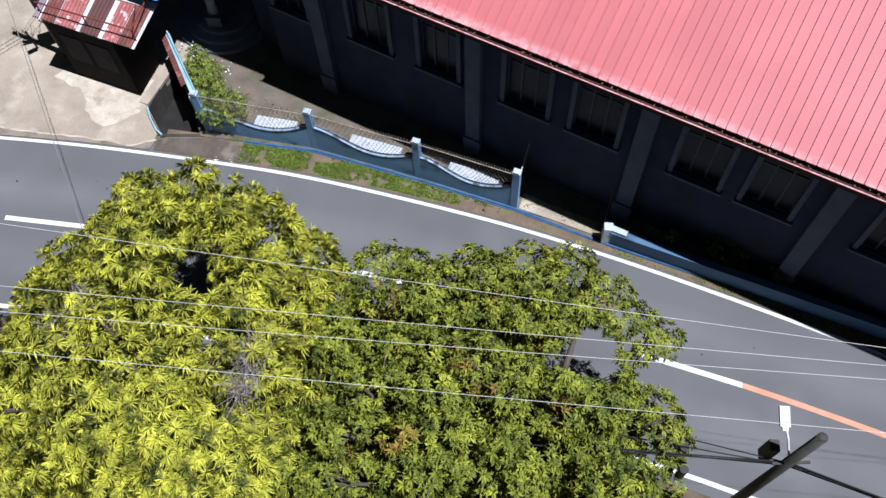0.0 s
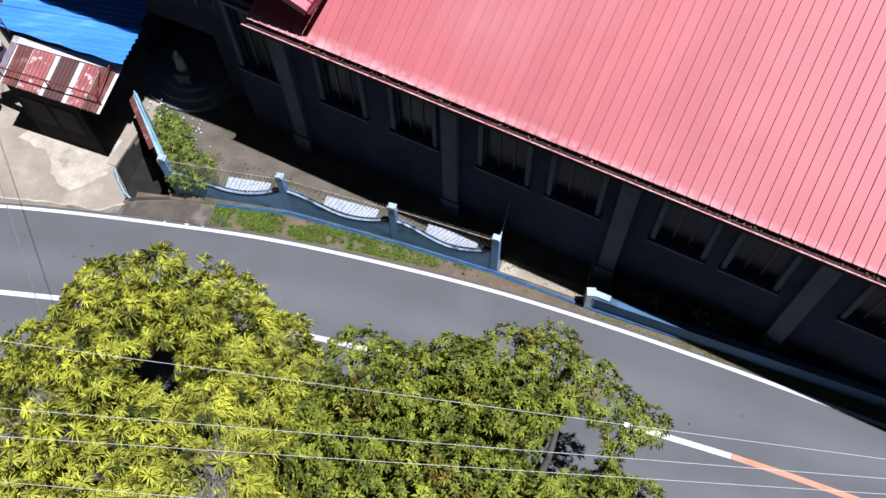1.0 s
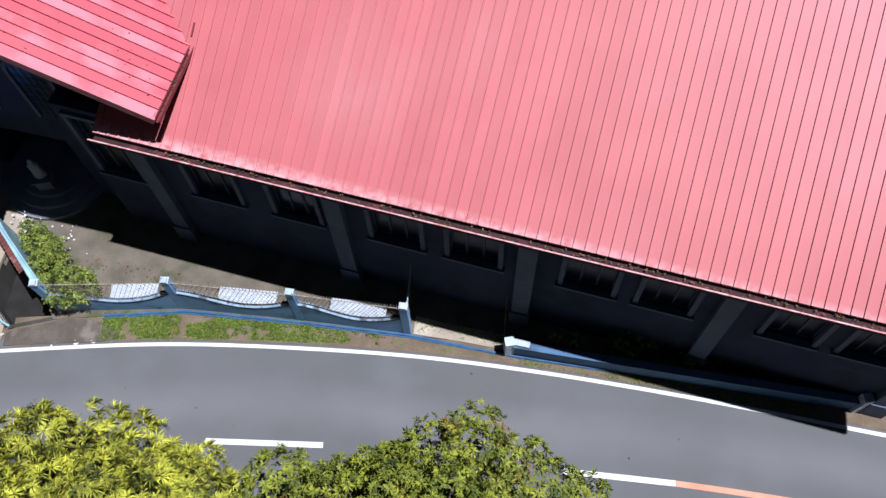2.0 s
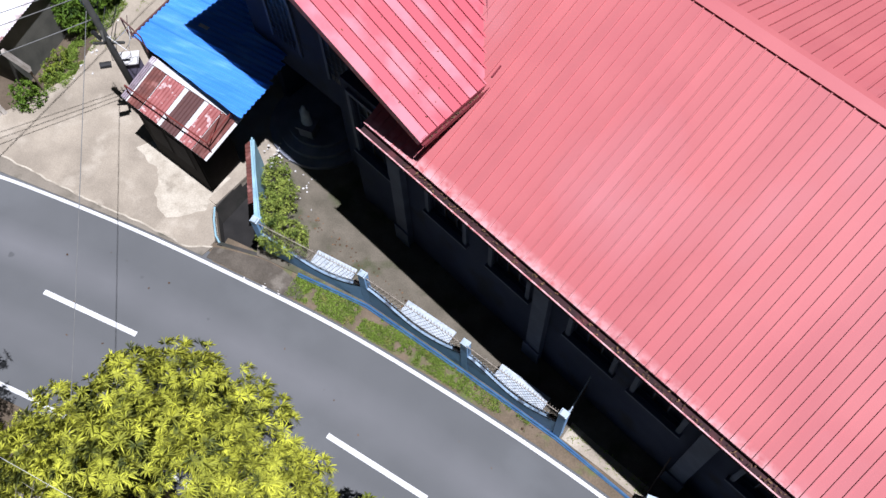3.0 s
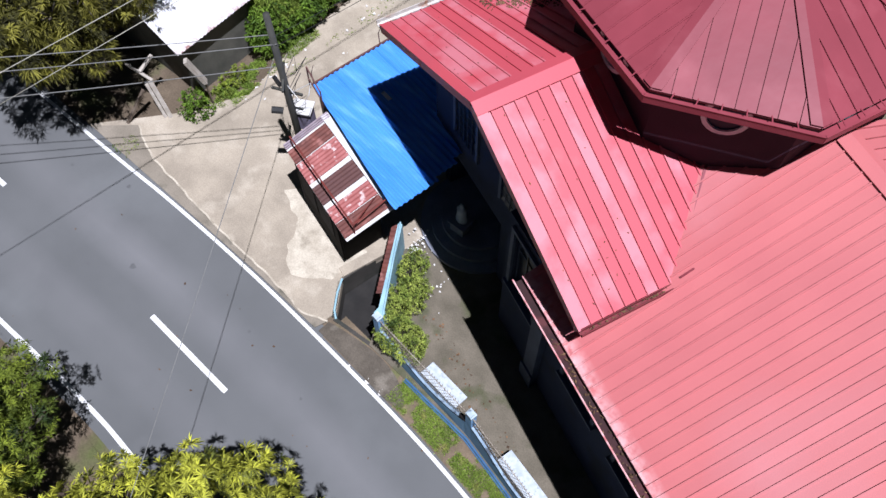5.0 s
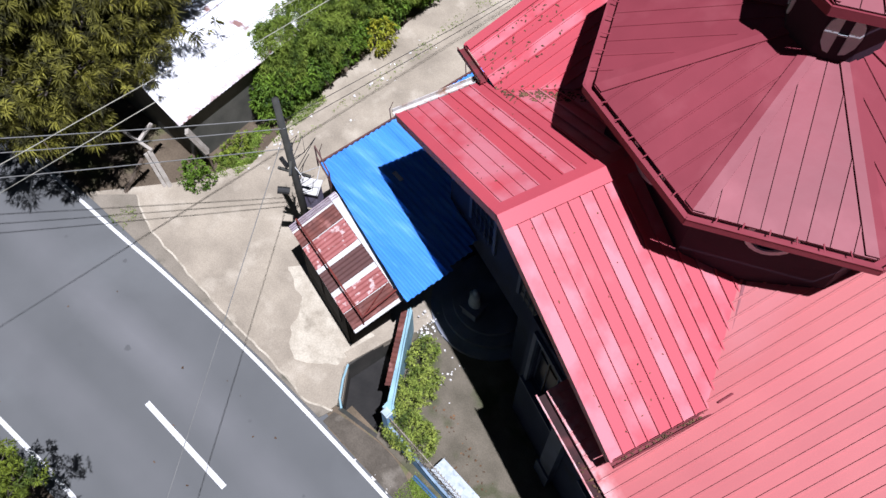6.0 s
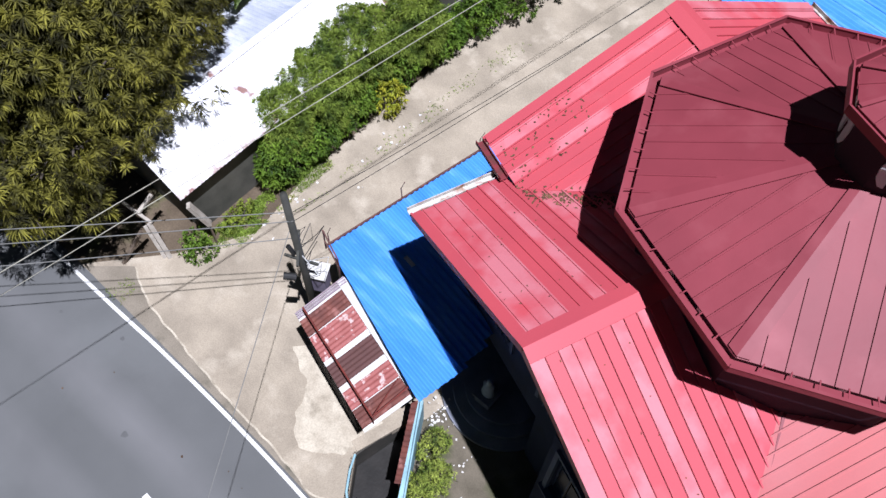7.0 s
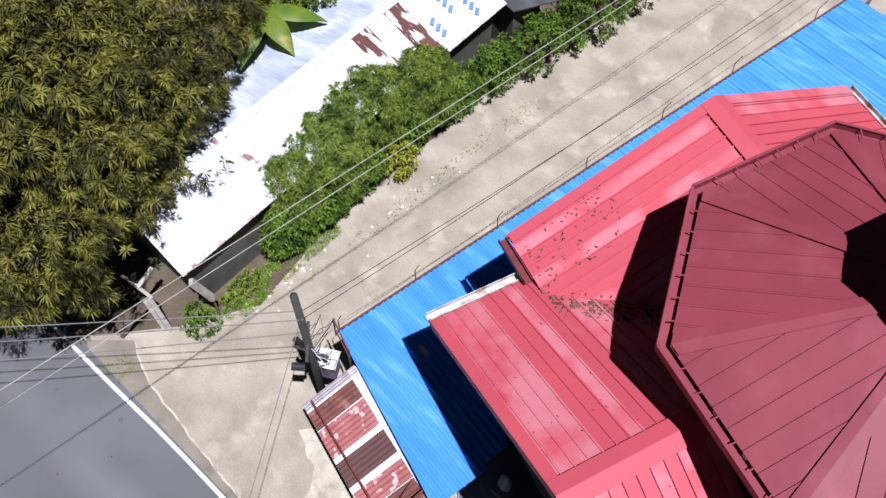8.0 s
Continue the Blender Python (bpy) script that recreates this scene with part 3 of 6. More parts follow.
# arched grille windows and vents of the gable
def arch_window(m, w, h, bars):
    win = new("window")
    win.parent, win.matrix_local = church, m
    n = 14
    inner = [(w / 2 * math.cos(math.pi * k / n), h - w / 2 + w / 2 * math.sin(math.pi * k / n)) for k in range(n + 1)]
    loop = [(w / 2, 0)] + inner + [(-w / 2, 0)]
    out = [(x * 1.22, (z - h / 2) * 1.08 + h / 2) for x, z in loop]
    b = bmesh.new()
    for i in range(len(loop) - 1):
        prism(b, [(loop[i][0], -0.08, loop[i][1]), (out[i][0], -0.08, out[i][1]), (out[i + 1][0], -0.08, out[i + 1][1]), (loop[i + 1][0], -0.08, loop[i + 1][1])], (0, 0.075, 0))
    part("window_frame", b, FRAME, win)
    b = bmesh.new()
    prism(b, [(x, -0.03, z) for x, z in loop], (0, 0.02, 0))
    part("pane", b, GLASS, win)
    for k in range(1, bars):
        x = -w / 2 + w * k / bars
        top = h - w / 2 + math.sqrt(max(0, (w / 2) ** 2 - x * x))
        b = bmesh.new()
        tube(b, [(x, -0.06, 0), (x, -0.06, top)], 0.016, 6)
        part("grille_bar", b, FRAME, win)
    for k in range(1, 6):
        b = bmesh.new()
        tube(b, [(-w / 2, -0.06, h * k / 7), (w / 2, -0.06, h * k / 7)], 0.014, 6)
        part("grille_bar", b, FRAME, win)


arch_window(Matrix.Translation((-4.7, V_G, 4.7)), 1.15, 2.6, 5)
arch_window(Matrix.Translation((-7.3, V_G, 4.7)), 1.15, 2.6, 5)
b = bmesh.new()
prism(b, [(-3.2, V_G - 0.18, 6.62), (-2.5, V_G - 0.18, 6.7), (-2.4, V_G - 0.18, 6.9), (-2.55, V_G - 0.18, 7.4), (-3.05, V_G - 0.18, 7.4), (-3.25, V_G - 0.18, 6.9)], (0, 0.178, 0))
part("pilaster", b, FRAME, church)
# oval louvres of the tower and the lantern


def oval(u, v, z, nx, ny, w, h):
    t = Vector((-ny, nx, 0))
    nrm = Vector((nx, ny, 0))
    c = Vector((u, v, z))
    ring = [(math.cos(2 * math.pi * k / 20), math.sin(2 * math.pi * k / 20)) for k in range(20)]
    win = new("oval_window")
    win.parent = church
    b = bmesh.new()
    for k in range(20):
        p, q = ring[k], ring[(k + 1) % 20]
        at = lambda r, s, o: c + t * (r[0] * w / 2 * s) + Vector((0, 0, r[1] * h / 2 * s)) + nrm * o  # noqa: E731
        prism(b, [at(p, 1, 0.01), at(q, 1, 0.01), at(q, 1.25, 0.01), at(p, 1.25, 0.01)], nrm * 0.07)
    part("window_frame", b, PALE, win, "pale window surround")
    b = bmesh.new()
    prism(b, [c + t * (r[0] * w / 2) + Vector((0, 0, r[1] * h / 2)) + nrm * 0.008 for r in ring], nrm * 0.02)
    part("pane", b, GLASS, win)


def lantern_window(nx, ny):
    win = new("lantern_window")
    win.parent = church
    t, nrm = Vector((-ny, nx, 0)), Vector((nx, ny, 0))
    c = Vector((OC.x, OC.y, 13.45)) + nrm * 0.88
    for sgn in (-1, 1):
        b = bmesh.new()
        loop = [(0.09, 0.46), (0.09, -0.46), (0.2, -0.42), (0.3, -0.23), (0.335, 0.02), (0.3, 0.27), (0.2, 0.42)]
        pts = [c + t * (sgn * x) + Vector((0, 0, z)) + nrm * 0.005 for x, z in loop]
        prism(b, pts if sgn > 0 else pts[::-1], nrm * 0.03)
        part("shutter", b, PALE, win, "pale half-oval shutter")
    b = bmesh.new()
    beam(b, c - t * 0.08 + nrm * 0.02, c + t * 0.08 + nrm * 0.02, 0.03, 0.03)
    part("bar", b, PALE, win)


PALE = mat("white_window_paint", (0.72, 0.77, 0.8), (0.6, 0.66, 0.7), 2.0, 0.6, 0.1, 40)
for k in range(8):
    a = k * math.pi / 4
    nx, ny = math.cos(a), math.sin(a)
    oval(OC.x + nx * 3.55, OC.y + ny * 3.55, 10.75, nx, ny, 0.8, 0.9)
    if k % 2:
        lantern_window(nx, ny)

# gutters of the wings, with the debris that lies in them
ZINC = mat("pale_metal_flashing", (0.62, 0.6, 0.57), (0.45, 0.4, 0.36), 3.0, 0.5, 0.2, 30, stain=(0.3, 0.16, 0.1), stain_scale=3.0, stain_at=0.5)
DEBRIS = mat("leaf_litter", (0.16, 0.09, 0.045), (0.08, 0.05, 0.03), 8.0, 0.95, 0.6, 30, island=0.5)
gutter((W0 - 0.13, 2.35, E_W + 0.03), (W0 - 0.13, -0.02, E_W + 0.03), 0.2, 0.14, ZINC, label="pale rust-stained gutter")
gutter((W1 + 0.09, 0.0, E_W + 0.03), (W1 + 0.09, 2.55, E_W + 0.03), 0.13, 0.12, MAROON, label="maroon gutter full of leaves")
gutter((G0 - 0.02, V2 - 0.13, E_2 + 0.03), (W0 + 0.2, V2 - 0.13, E_2 + 0.03), 0.2, 0.14, MAROON, label="maroon gutter full of leaves")
gutter((-8.2, V3 + 0.13, E_2 + 0.03), (G0, V3 + 0.13, E_2 + 0.03), 0.2, 0.14, ZINC, label="pale rust-stained gutter")


def barge(p, q, material, inward=(0, 0.1, 0)):
    b = bmesh.new()
    beam(b, Vector(p) + Vector((0, 0, -0.06)), Vector(q) + Vector((0, 0, -0.06)), 0.05, 0.24)
    beam(b, Vector(p) + Vector(inward) + Vector((0, 0, 0.07)), Vector(q) + Vector(inward) + Vector((0, 0, 0.07)), 0.26, 0.02)
    part("barge_board", b, material, church)


barge((W0, 0, E_W), (WC, 0, Z_W), ROOF_ROSE)
barge((W1, 0, E_W), (WC, 0, Z_W), ROOF_ROSE)
barge((G0, V2, E_2), (G0, VC, Z_2), ROOF_ROSE, (0.1, 0, 0))
barge((G0, V3, E_2), (G0, VC, Z_2), ROOF_ROSE, (0.1, 0, 0))
# valley flashing between the wing and the nave
b = bmesh.new()
beam(b, (W1 - 0.05, 2.7, E_W + 0.12), (-3.2, 5.75, E_W + S * 3.2 + 0.1), 0.16, 0.03)
part("valley_flashing", b, ROOF_MAROON, church)
b = bmesh.new()
prism(b, [(W1 - 0.05, 2.55, E_W + 0.05), (W1 + 0.06, 2.62, E_W + 0.03), (W1 + 0.06, 2.9, E_W + 0.18), (W1 - 0.2, 2.95, E_W + 0.28)], (0, 0, 0.03))
beam(b, (W1 + 0.04, 2.58, E_W + 0.1), (W1 + 0.04, 2.9, E_W + 0.24), 0.03, 0.2)
part("valley_apron", b, ROOF_MAROON, church, "folded metal apron at the valley foot")


def litter(parent, rng, make, count, size, material, name, label="", kind=""):
    """Small curled flakes; make() gives a place and the surface's up direction."""
    V, F = [], []
    for i in range(count):
        p, n = make()
        n = np.array(n, float)
        t = unit(np.cross(n, rng.normal(0, 1, 3)))
        s = np.cross(n, t)
        a, w = size * rng.uniform(0.5, 1.3), size * rng.uniform(0.25, 0.6)
        p = np.array(p, float) + n * 0.012
        V += [p - t * a, p + s * w + n * 0.012, p + t * a, p - s * w + n * 0.016]
        F.append([4 * i, 4 * i + 1, 4 * i + 2, 4 * i + 3])
    ob = new(name, mesh_from(name, np.array(V), np.array(F), material))
    ob.parent = parent
    return tagged(ob, label, kind=kind)


rng = np.random.default_rng(5)
litter(church, rng, lambda: ((W1 + 0.09 + rng.uniform(-0.05, 0.05), rng.uniform(0.1, 2.4), E_W - 0.07 + rng.uniform(0, 0.04)), (0, 0, 1)), 70, 0.04, DEBRIS, "gutter_leaves", kind="stuff")


litter(church, rng, lambda: (nv(rng.uniform(-0.5, U_END - 0.3), V_E - 0.12 + rng.uniform(-0.09, 0.09), E_N - 0.12 + rng.uniform(0, 0.05)), (0, 0, 1)), 330, 0.045, DEBRIS, "gutter_leaves", kind="stuff")


def on_wing():
    u, v = W0 + rng.uniform(0.05, 1) ** 1.0 * 9.4, rng.uniform(0.05, 2.3)
    return (u, v, E_W + S * ((u - W0) if u < WC else (W1 - u)) + 0.018), (-0.42 if u < WC else 0.42, 0, 0.9)


litter(church, rng, on_wing, 60, 0.034, DEBRIS, "fallen_leaves", kind="stuff")


def on_arm():
    k = rng.uniform(0, 1)
    if k < 0.22:
        u = rng.uniform(G0 + 0.1, W0 + 0.6)
        v = V2 + rng.uniform(0.05, 2.2)
        return (u, v, E_2 + S_2 * (v - V2) + 0.018), (0, -0.42, 0.9)
    d = rng.uniform(0.0, 2.4)
    u, v = W0 + d + 0.9 + rng.normal(0, 0.2), V2 + d * 0.95 + rng.normal(0, 0.05)
    return (u, v, max(E_W + S * (u - W0), E_2 + S_2 * (v - V2)) + 0.022), (0, -0.2, 0.95)


litter(church, rng, on_arm, 480, 0.046, DEBRIS, "fallen_leaves", kind="stuff")
# bracket straps along the tower gutter
for k in (2, 3, 4, 5, 6, 7):
    a, c2 = octagon(4.08, 11.5)[k], octagon(4.08, 11.5)[(k + 1) % 8]
    for i in range(1, 7):
        p = a.lerp(c2, i / 7)
        o = (p - OC)
        o.z = 0
        o.normalize()
        b = bmesh.new()
        beam(b, p - o * 0.12 + Vector((0, 0, 0.03)), p + o * 0.1 + Vector((0, 0, 0.03)), 0.025, 0.012)
        part("gutter_strap", b, ROOF_MAROON, church)

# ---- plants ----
# dark blotches: older leaves, and shade between clumps put into the colour
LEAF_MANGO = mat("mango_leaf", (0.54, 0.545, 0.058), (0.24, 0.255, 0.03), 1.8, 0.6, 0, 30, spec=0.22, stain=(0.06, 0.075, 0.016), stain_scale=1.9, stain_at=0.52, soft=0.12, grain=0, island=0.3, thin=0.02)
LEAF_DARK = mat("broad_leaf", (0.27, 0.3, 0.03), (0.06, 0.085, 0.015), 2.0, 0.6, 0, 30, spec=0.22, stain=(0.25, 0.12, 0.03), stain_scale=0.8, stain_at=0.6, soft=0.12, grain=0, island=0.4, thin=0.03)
# blotches as on the young mango: leaf tone plus painted gap shade
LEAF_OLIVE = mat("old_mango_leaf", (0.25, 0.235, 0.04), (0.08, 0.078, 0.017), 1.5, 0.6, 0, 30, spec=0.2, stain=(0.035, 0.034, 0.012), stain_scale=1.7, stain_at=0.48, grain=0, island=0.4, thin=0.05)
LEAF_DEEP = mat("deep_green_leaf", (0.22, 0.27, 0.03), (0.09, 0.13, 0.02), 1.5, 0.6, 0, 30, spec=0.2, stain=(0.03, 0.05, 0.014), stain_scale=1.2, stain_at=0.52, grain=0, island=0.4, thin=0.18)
LEAF_GREEN = mat("shrub_leaf", (0.17, 0.27, 0.028), (0.08, 0.15, 0.02), 1.8, 0.6, 0, 30, spec=0.22, stain=(0.04, 0.08, 0.014), stain_scale=1.5, grain=0, island=0.4, thin=0.25)
LEAF_HEDGE = mat("hedge_leaf", (0.25, 0.32, 0.05), (0.13, 0.2, 0.03), 1.6, 0.6, 0, 30, spec=0.22, stain=(0.05, 0.085, 0.018), stain_scale=1.6, stain_at=0.55, grain=0, island=0.4, thin=0.2)
LEAF_LIGHT = mat("light_green_leaf", (0.33, 0.38, 0.07), (0.13, 0.19, 0.03), 2.2, 0.6, 0, 30, spec=0.22, stain=(0.05, 0.08, 0.015), stain_scale=2.4, stain_at=0.52, grain=0, island=0.45, thin=0.05)
LEAF_YELLOW = mat("yellow_leaf", (0.42, 0.4, 0.03), (0.25, 0.3, 0.03), 3.0, 0.5, 0, 30, grain=0, island=0.3, thin=0.3)
GRASS = mat("grass_blade", (0.24, 0.33, 0.05), (0.15, 0.22, 0.035), 1.5, 0.6, 0, 30, stain=(0.3, 0.31, 0.08), stain_scale=2.0, stain_at=0.56, grain=0, island=0.55, thin=0.25)
BARK = mat("bark", (0.1, 0.082, 0.064), (0.06, 0.05, 0.04), 3.0, 0.9, 0.8, 22, stain=(0.16, 0.145, 0.12), stain_scale=3.0)
TWIG = mat("dead_twig", (0.33, 0.3, 0.27), (0.22, 0.19, 0.17), 5.0, 0.9, 0.3, 40, island=0.3)


def leaves(rng, centres, axes, per, length, width, spread=(0.9, 1.75), droop=0.25, jitter=0.38):
    """Whorls of folded pointed leaves round each centre: vertices and triangles."""
    n = len(centres)
    axes = unit(axes + rng.normal(0, jitter, axes.shape))
    t1 = unit(np.cross(axes, unit(rng.normal(0, 1, axes.shape))))
    t2 = np.cross(axes, t1)
    size = rng.uniform(0.75, 1.2, (n, 1, 1))
    phi = (np.arange(per) / per * 2 * np.pi * 2.618)[None] + rng.uniform(0, 6.28, (n, 1)) + rng.normal(0, 0.2, (n, per))
    th = rng.uniform(*spread, (n, per))
    d = (axes[:, None] * np.cos(th)[..., None] + (t1[:, None] * np.cos(phi)[..., None] + t2[:, None] * np.sin(phi)[..., None]) * np.sin(th)[..., None])
    ln = length * size * rng.uniform(0.7, 1.15, (n, per, 1))
    side = unit(np.cross(d, axes[:, None] + 0.05))
    up = np.cross(side, d)
    c = centres[:, None]
    base = c + d * 0.02
    mid = c + d * ln * 0.5 + up * ln * 0.03
    w = width * size * rng.uniform(0.8, 1.2, (n, per, 1)) / 2
    tip = c + d * ln - np.array([0, 0, 1.0]) * ln * droop
    v = np.stack([base, mid + side * w + up * w * 0.35, tip, mid - side * w + up * w * 0.35], 2).reshape(-1, 3)
    k = np.arange(len(v) // 4)[:, None] * 4
    f = np.concatenate([k + np.array([[0, 1, 2]]), k + np.array([[0, 2, 3]])], 1).reshape(-1, 3)
    return v, f


def crown_points(rng, centre, radii, lumps, lump_r, density, holes=(), low=-0.35, inner=0.1, extra=()):
    """Points and outward directions on a lumpy crown: lumps sit on an ellipsoid, their hidden parts left out."""
    c, r = np.array(centre, float), np.array(radii, float)
    k = np.arange(lumps) + 0.5
    z = 1 - (1 - low) * k / lumps
    a = k * 2.39996 + rng.normal(0, 0.15, lumps)
    q = np.stack([np.sqrt(np.maximum(0, 1 - z * z)) * np.cos(a), np.sqrt(np.maximum(0, 1 - z * z)) * np.sin(a), z], 1)
    rad = rng.uniform(*lump_r, lumps)
    lc = c + q * (r - rad[:, None] * 0.75) * rng.uniform(0.8, 1.08, (lumps, 1))
    for x, y, z, er in extra:
        lc = np.concatenate([lc, [[x, y, z]]])
        rad = np.append(rad, er)
        q = np.concatenate([q, [unit(np.array([x, y, z]) - c)]])
    lumps = len(lc)
    pts, nrm = [], []
    for i in range(lumps):
        m = int(density * 4 * np.pi * rad[i] ** 2)
        d = unit(rng.normal(0, 1, (m, 3)))
        shell = np.where(rng.uniform(0, 1, (m, 1)) < inner, rng.uniform(0.45, 0.9, (m, 1)), rng.uniform(0.86, 1.14, (m, 1)))
        p = lc[i] + d * rad[i] * shell * np.array([1, 1, 0.85])
        keep = ((p - c) / r * q[i]).sum(1) > 0.02
        for j in range(lumps):
            if j != i:
                keep &= np.linalg.norm(p - lc[j], axis=1) > rad[j] * 0.8
        for hx, hy, hz, hr in holes:
            keep &= np.linalg.norm(p - np.array([hx, hy, hz]), axis=1) > hr
        pts.append(p[keep])
        nrm.append(unit(d[keep] + q[i] * 0.3 + np.array([0, 0, 0.15])))
    return np.concatenate(pts), np.concatenate(nrm), lc


def tree(name, seed, base, centre, radii, label, material, lumps, lump_r, density, per, length, width, holes=(), trunk_r=0.28, spread=(0.9, 1.75), droop=0.25, low=-0.35, twigs=(), extra=(), limbs=()):
    rng = np.random.default_rng(seed)
    root = thing(name, Matrix.Identity(4), label, "tree")
    pts, nrm, lc = crown_points(rng, centre, radii, lumps, lump_r, density, holes, low, extra=extra)
    core, core_n, _ = crown_points(rng, centre, tuple(0.75 * r for r in radii), lumps // 3, (0.6, 0.9), density * 1.3, holes, low)
    pts, nrm = np.concatenate([pts, core]), np.concatenate([nrm, core_n])
    v, f = leaves(rng, pts, nrm, per, length, width, spread, droop)
    ob = new("crown", mesh_from("crown", v, f, material))
    ob.parent = root
    bm = bmesh.new()
    b, c = Vector(base), Vector(centre)
    fork = b.lerp(c, 0.55)
    tube(bm, [b - Vector((0, 0, 0.3)), b.lerp(fork, 0.5) + Vector((0.12, -0.08, 0)), fork], trunk_r, 10, trunk_r * 0.7)
    part("trunk", bm, BARK, root, smooth=True)
    order = sorted(range(len(lc)), key=lambda i: -lc[i][2])
    for i in order[::3]:
        e = Vector(lc[i])
        if any((fork.lerp(e, s) - Vector(h[:3])).length < h[3] + 0.25 for h in holes for s in (0.4, 0.6, 0.8, 1.0)):
            continue
        bm = bmesh.new()
        m = fork.lerp(e, 0.5) + Vector((rng.normal(0, 0.2), rng.normal(0, 0.2), -0.25))
        tube(bm, [fork, m, e], trunk_r * 0.42, 6, 0.03)
        for _ in range(5):
            e2 = e + Vector(rng.normal(0, 0.3, 3))
            tube(bm, [m.lerp(e, 0.7), e2], 0.03, 5, 0.01)
        part("limb", bm, BARK, root, smooth=True)
    for path in limbs:
        bm = bmesh.new()
        tube(bm, [fork] + [Vector(p) for p in path], 0.15, 8, 0.05)
        part("limb", bm, BARK, root, smooth=True)
    for x, y, z in twigs:
        bm = bmesh.new()
        for _ in range(60):
            p = Vector((x, y, z)) + Vector(rng.normal(0, 0.17, 3))
            tube(bm, [p, p + Vector(rng.normal(0, 0.18, 3)) + Vector((0, 0, 0.1)), p + Vector(rng.normal(0, 0.3, 3)) + Vector((0, 0, 0.2))], 0.009, 4, 0.004)
        part("dead_branch", bm, TWIG, root, "bare grey dead branch")
    return root


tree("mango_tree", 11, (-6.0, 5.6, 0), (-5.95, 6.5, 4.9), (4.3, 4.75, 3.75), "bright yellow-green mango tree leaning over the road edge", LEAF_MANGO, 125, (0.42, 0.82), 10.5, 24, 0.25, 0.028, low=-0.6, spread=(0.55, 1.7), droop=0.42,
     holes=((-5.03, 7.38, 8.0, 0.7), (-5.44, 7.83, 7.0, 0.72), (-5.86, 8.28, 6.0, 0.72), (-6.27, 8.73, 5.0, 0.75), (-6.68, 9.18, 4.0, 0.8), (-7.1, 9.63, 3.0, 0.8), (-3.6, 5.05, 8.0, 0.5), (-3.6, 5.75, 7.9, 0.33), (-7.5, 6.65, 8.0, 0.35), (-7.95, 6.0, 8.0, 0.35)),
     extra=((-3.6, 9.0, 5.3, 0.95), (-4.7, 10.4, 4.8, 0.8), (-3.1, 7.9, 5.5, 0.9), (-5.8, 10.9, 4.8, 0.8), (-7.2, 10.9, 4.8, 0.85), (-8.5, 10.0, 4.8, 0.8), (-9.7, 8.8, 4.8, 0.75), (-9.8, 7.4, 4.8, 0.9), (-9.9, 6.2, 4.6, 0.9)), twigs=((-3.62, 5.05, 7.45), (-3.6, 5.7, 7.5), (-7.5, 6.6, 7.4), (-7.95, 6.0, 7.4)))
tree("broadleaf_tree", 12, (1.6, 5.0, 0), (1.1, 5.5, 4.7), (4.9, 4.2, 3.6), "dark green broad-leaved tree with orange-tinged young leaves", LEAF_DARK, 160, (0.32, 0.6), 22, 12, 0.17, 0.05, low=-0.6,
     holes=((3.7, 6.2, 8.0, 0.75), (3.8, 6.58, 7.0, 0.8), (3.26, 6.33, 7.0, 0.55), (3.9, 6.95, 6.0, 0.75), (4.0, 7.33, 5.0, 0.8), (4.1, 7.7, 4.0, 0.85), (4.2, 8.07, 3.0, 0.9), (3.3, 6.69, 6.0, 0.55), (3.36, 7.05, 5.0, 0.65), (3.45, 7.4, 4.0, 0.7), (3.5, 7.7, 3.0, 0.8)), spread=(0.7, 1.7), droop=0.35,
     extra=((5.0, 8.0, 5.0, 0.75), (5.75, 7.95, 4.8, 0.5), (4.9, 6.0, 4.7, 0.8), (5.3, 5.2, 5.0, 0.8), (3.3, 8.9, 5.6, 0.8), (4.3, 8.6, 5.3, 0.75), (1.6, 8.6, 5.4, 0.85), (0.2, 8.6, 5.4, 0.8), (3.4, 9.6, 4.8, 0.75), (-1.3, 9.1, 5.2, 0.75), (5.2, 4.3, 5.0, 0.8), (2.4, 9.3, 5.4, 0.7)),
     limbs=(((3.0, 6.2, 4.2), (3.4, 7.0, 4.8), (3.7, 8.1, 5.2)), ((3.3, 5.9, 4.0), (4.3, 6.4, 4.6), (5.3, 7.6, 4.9))))
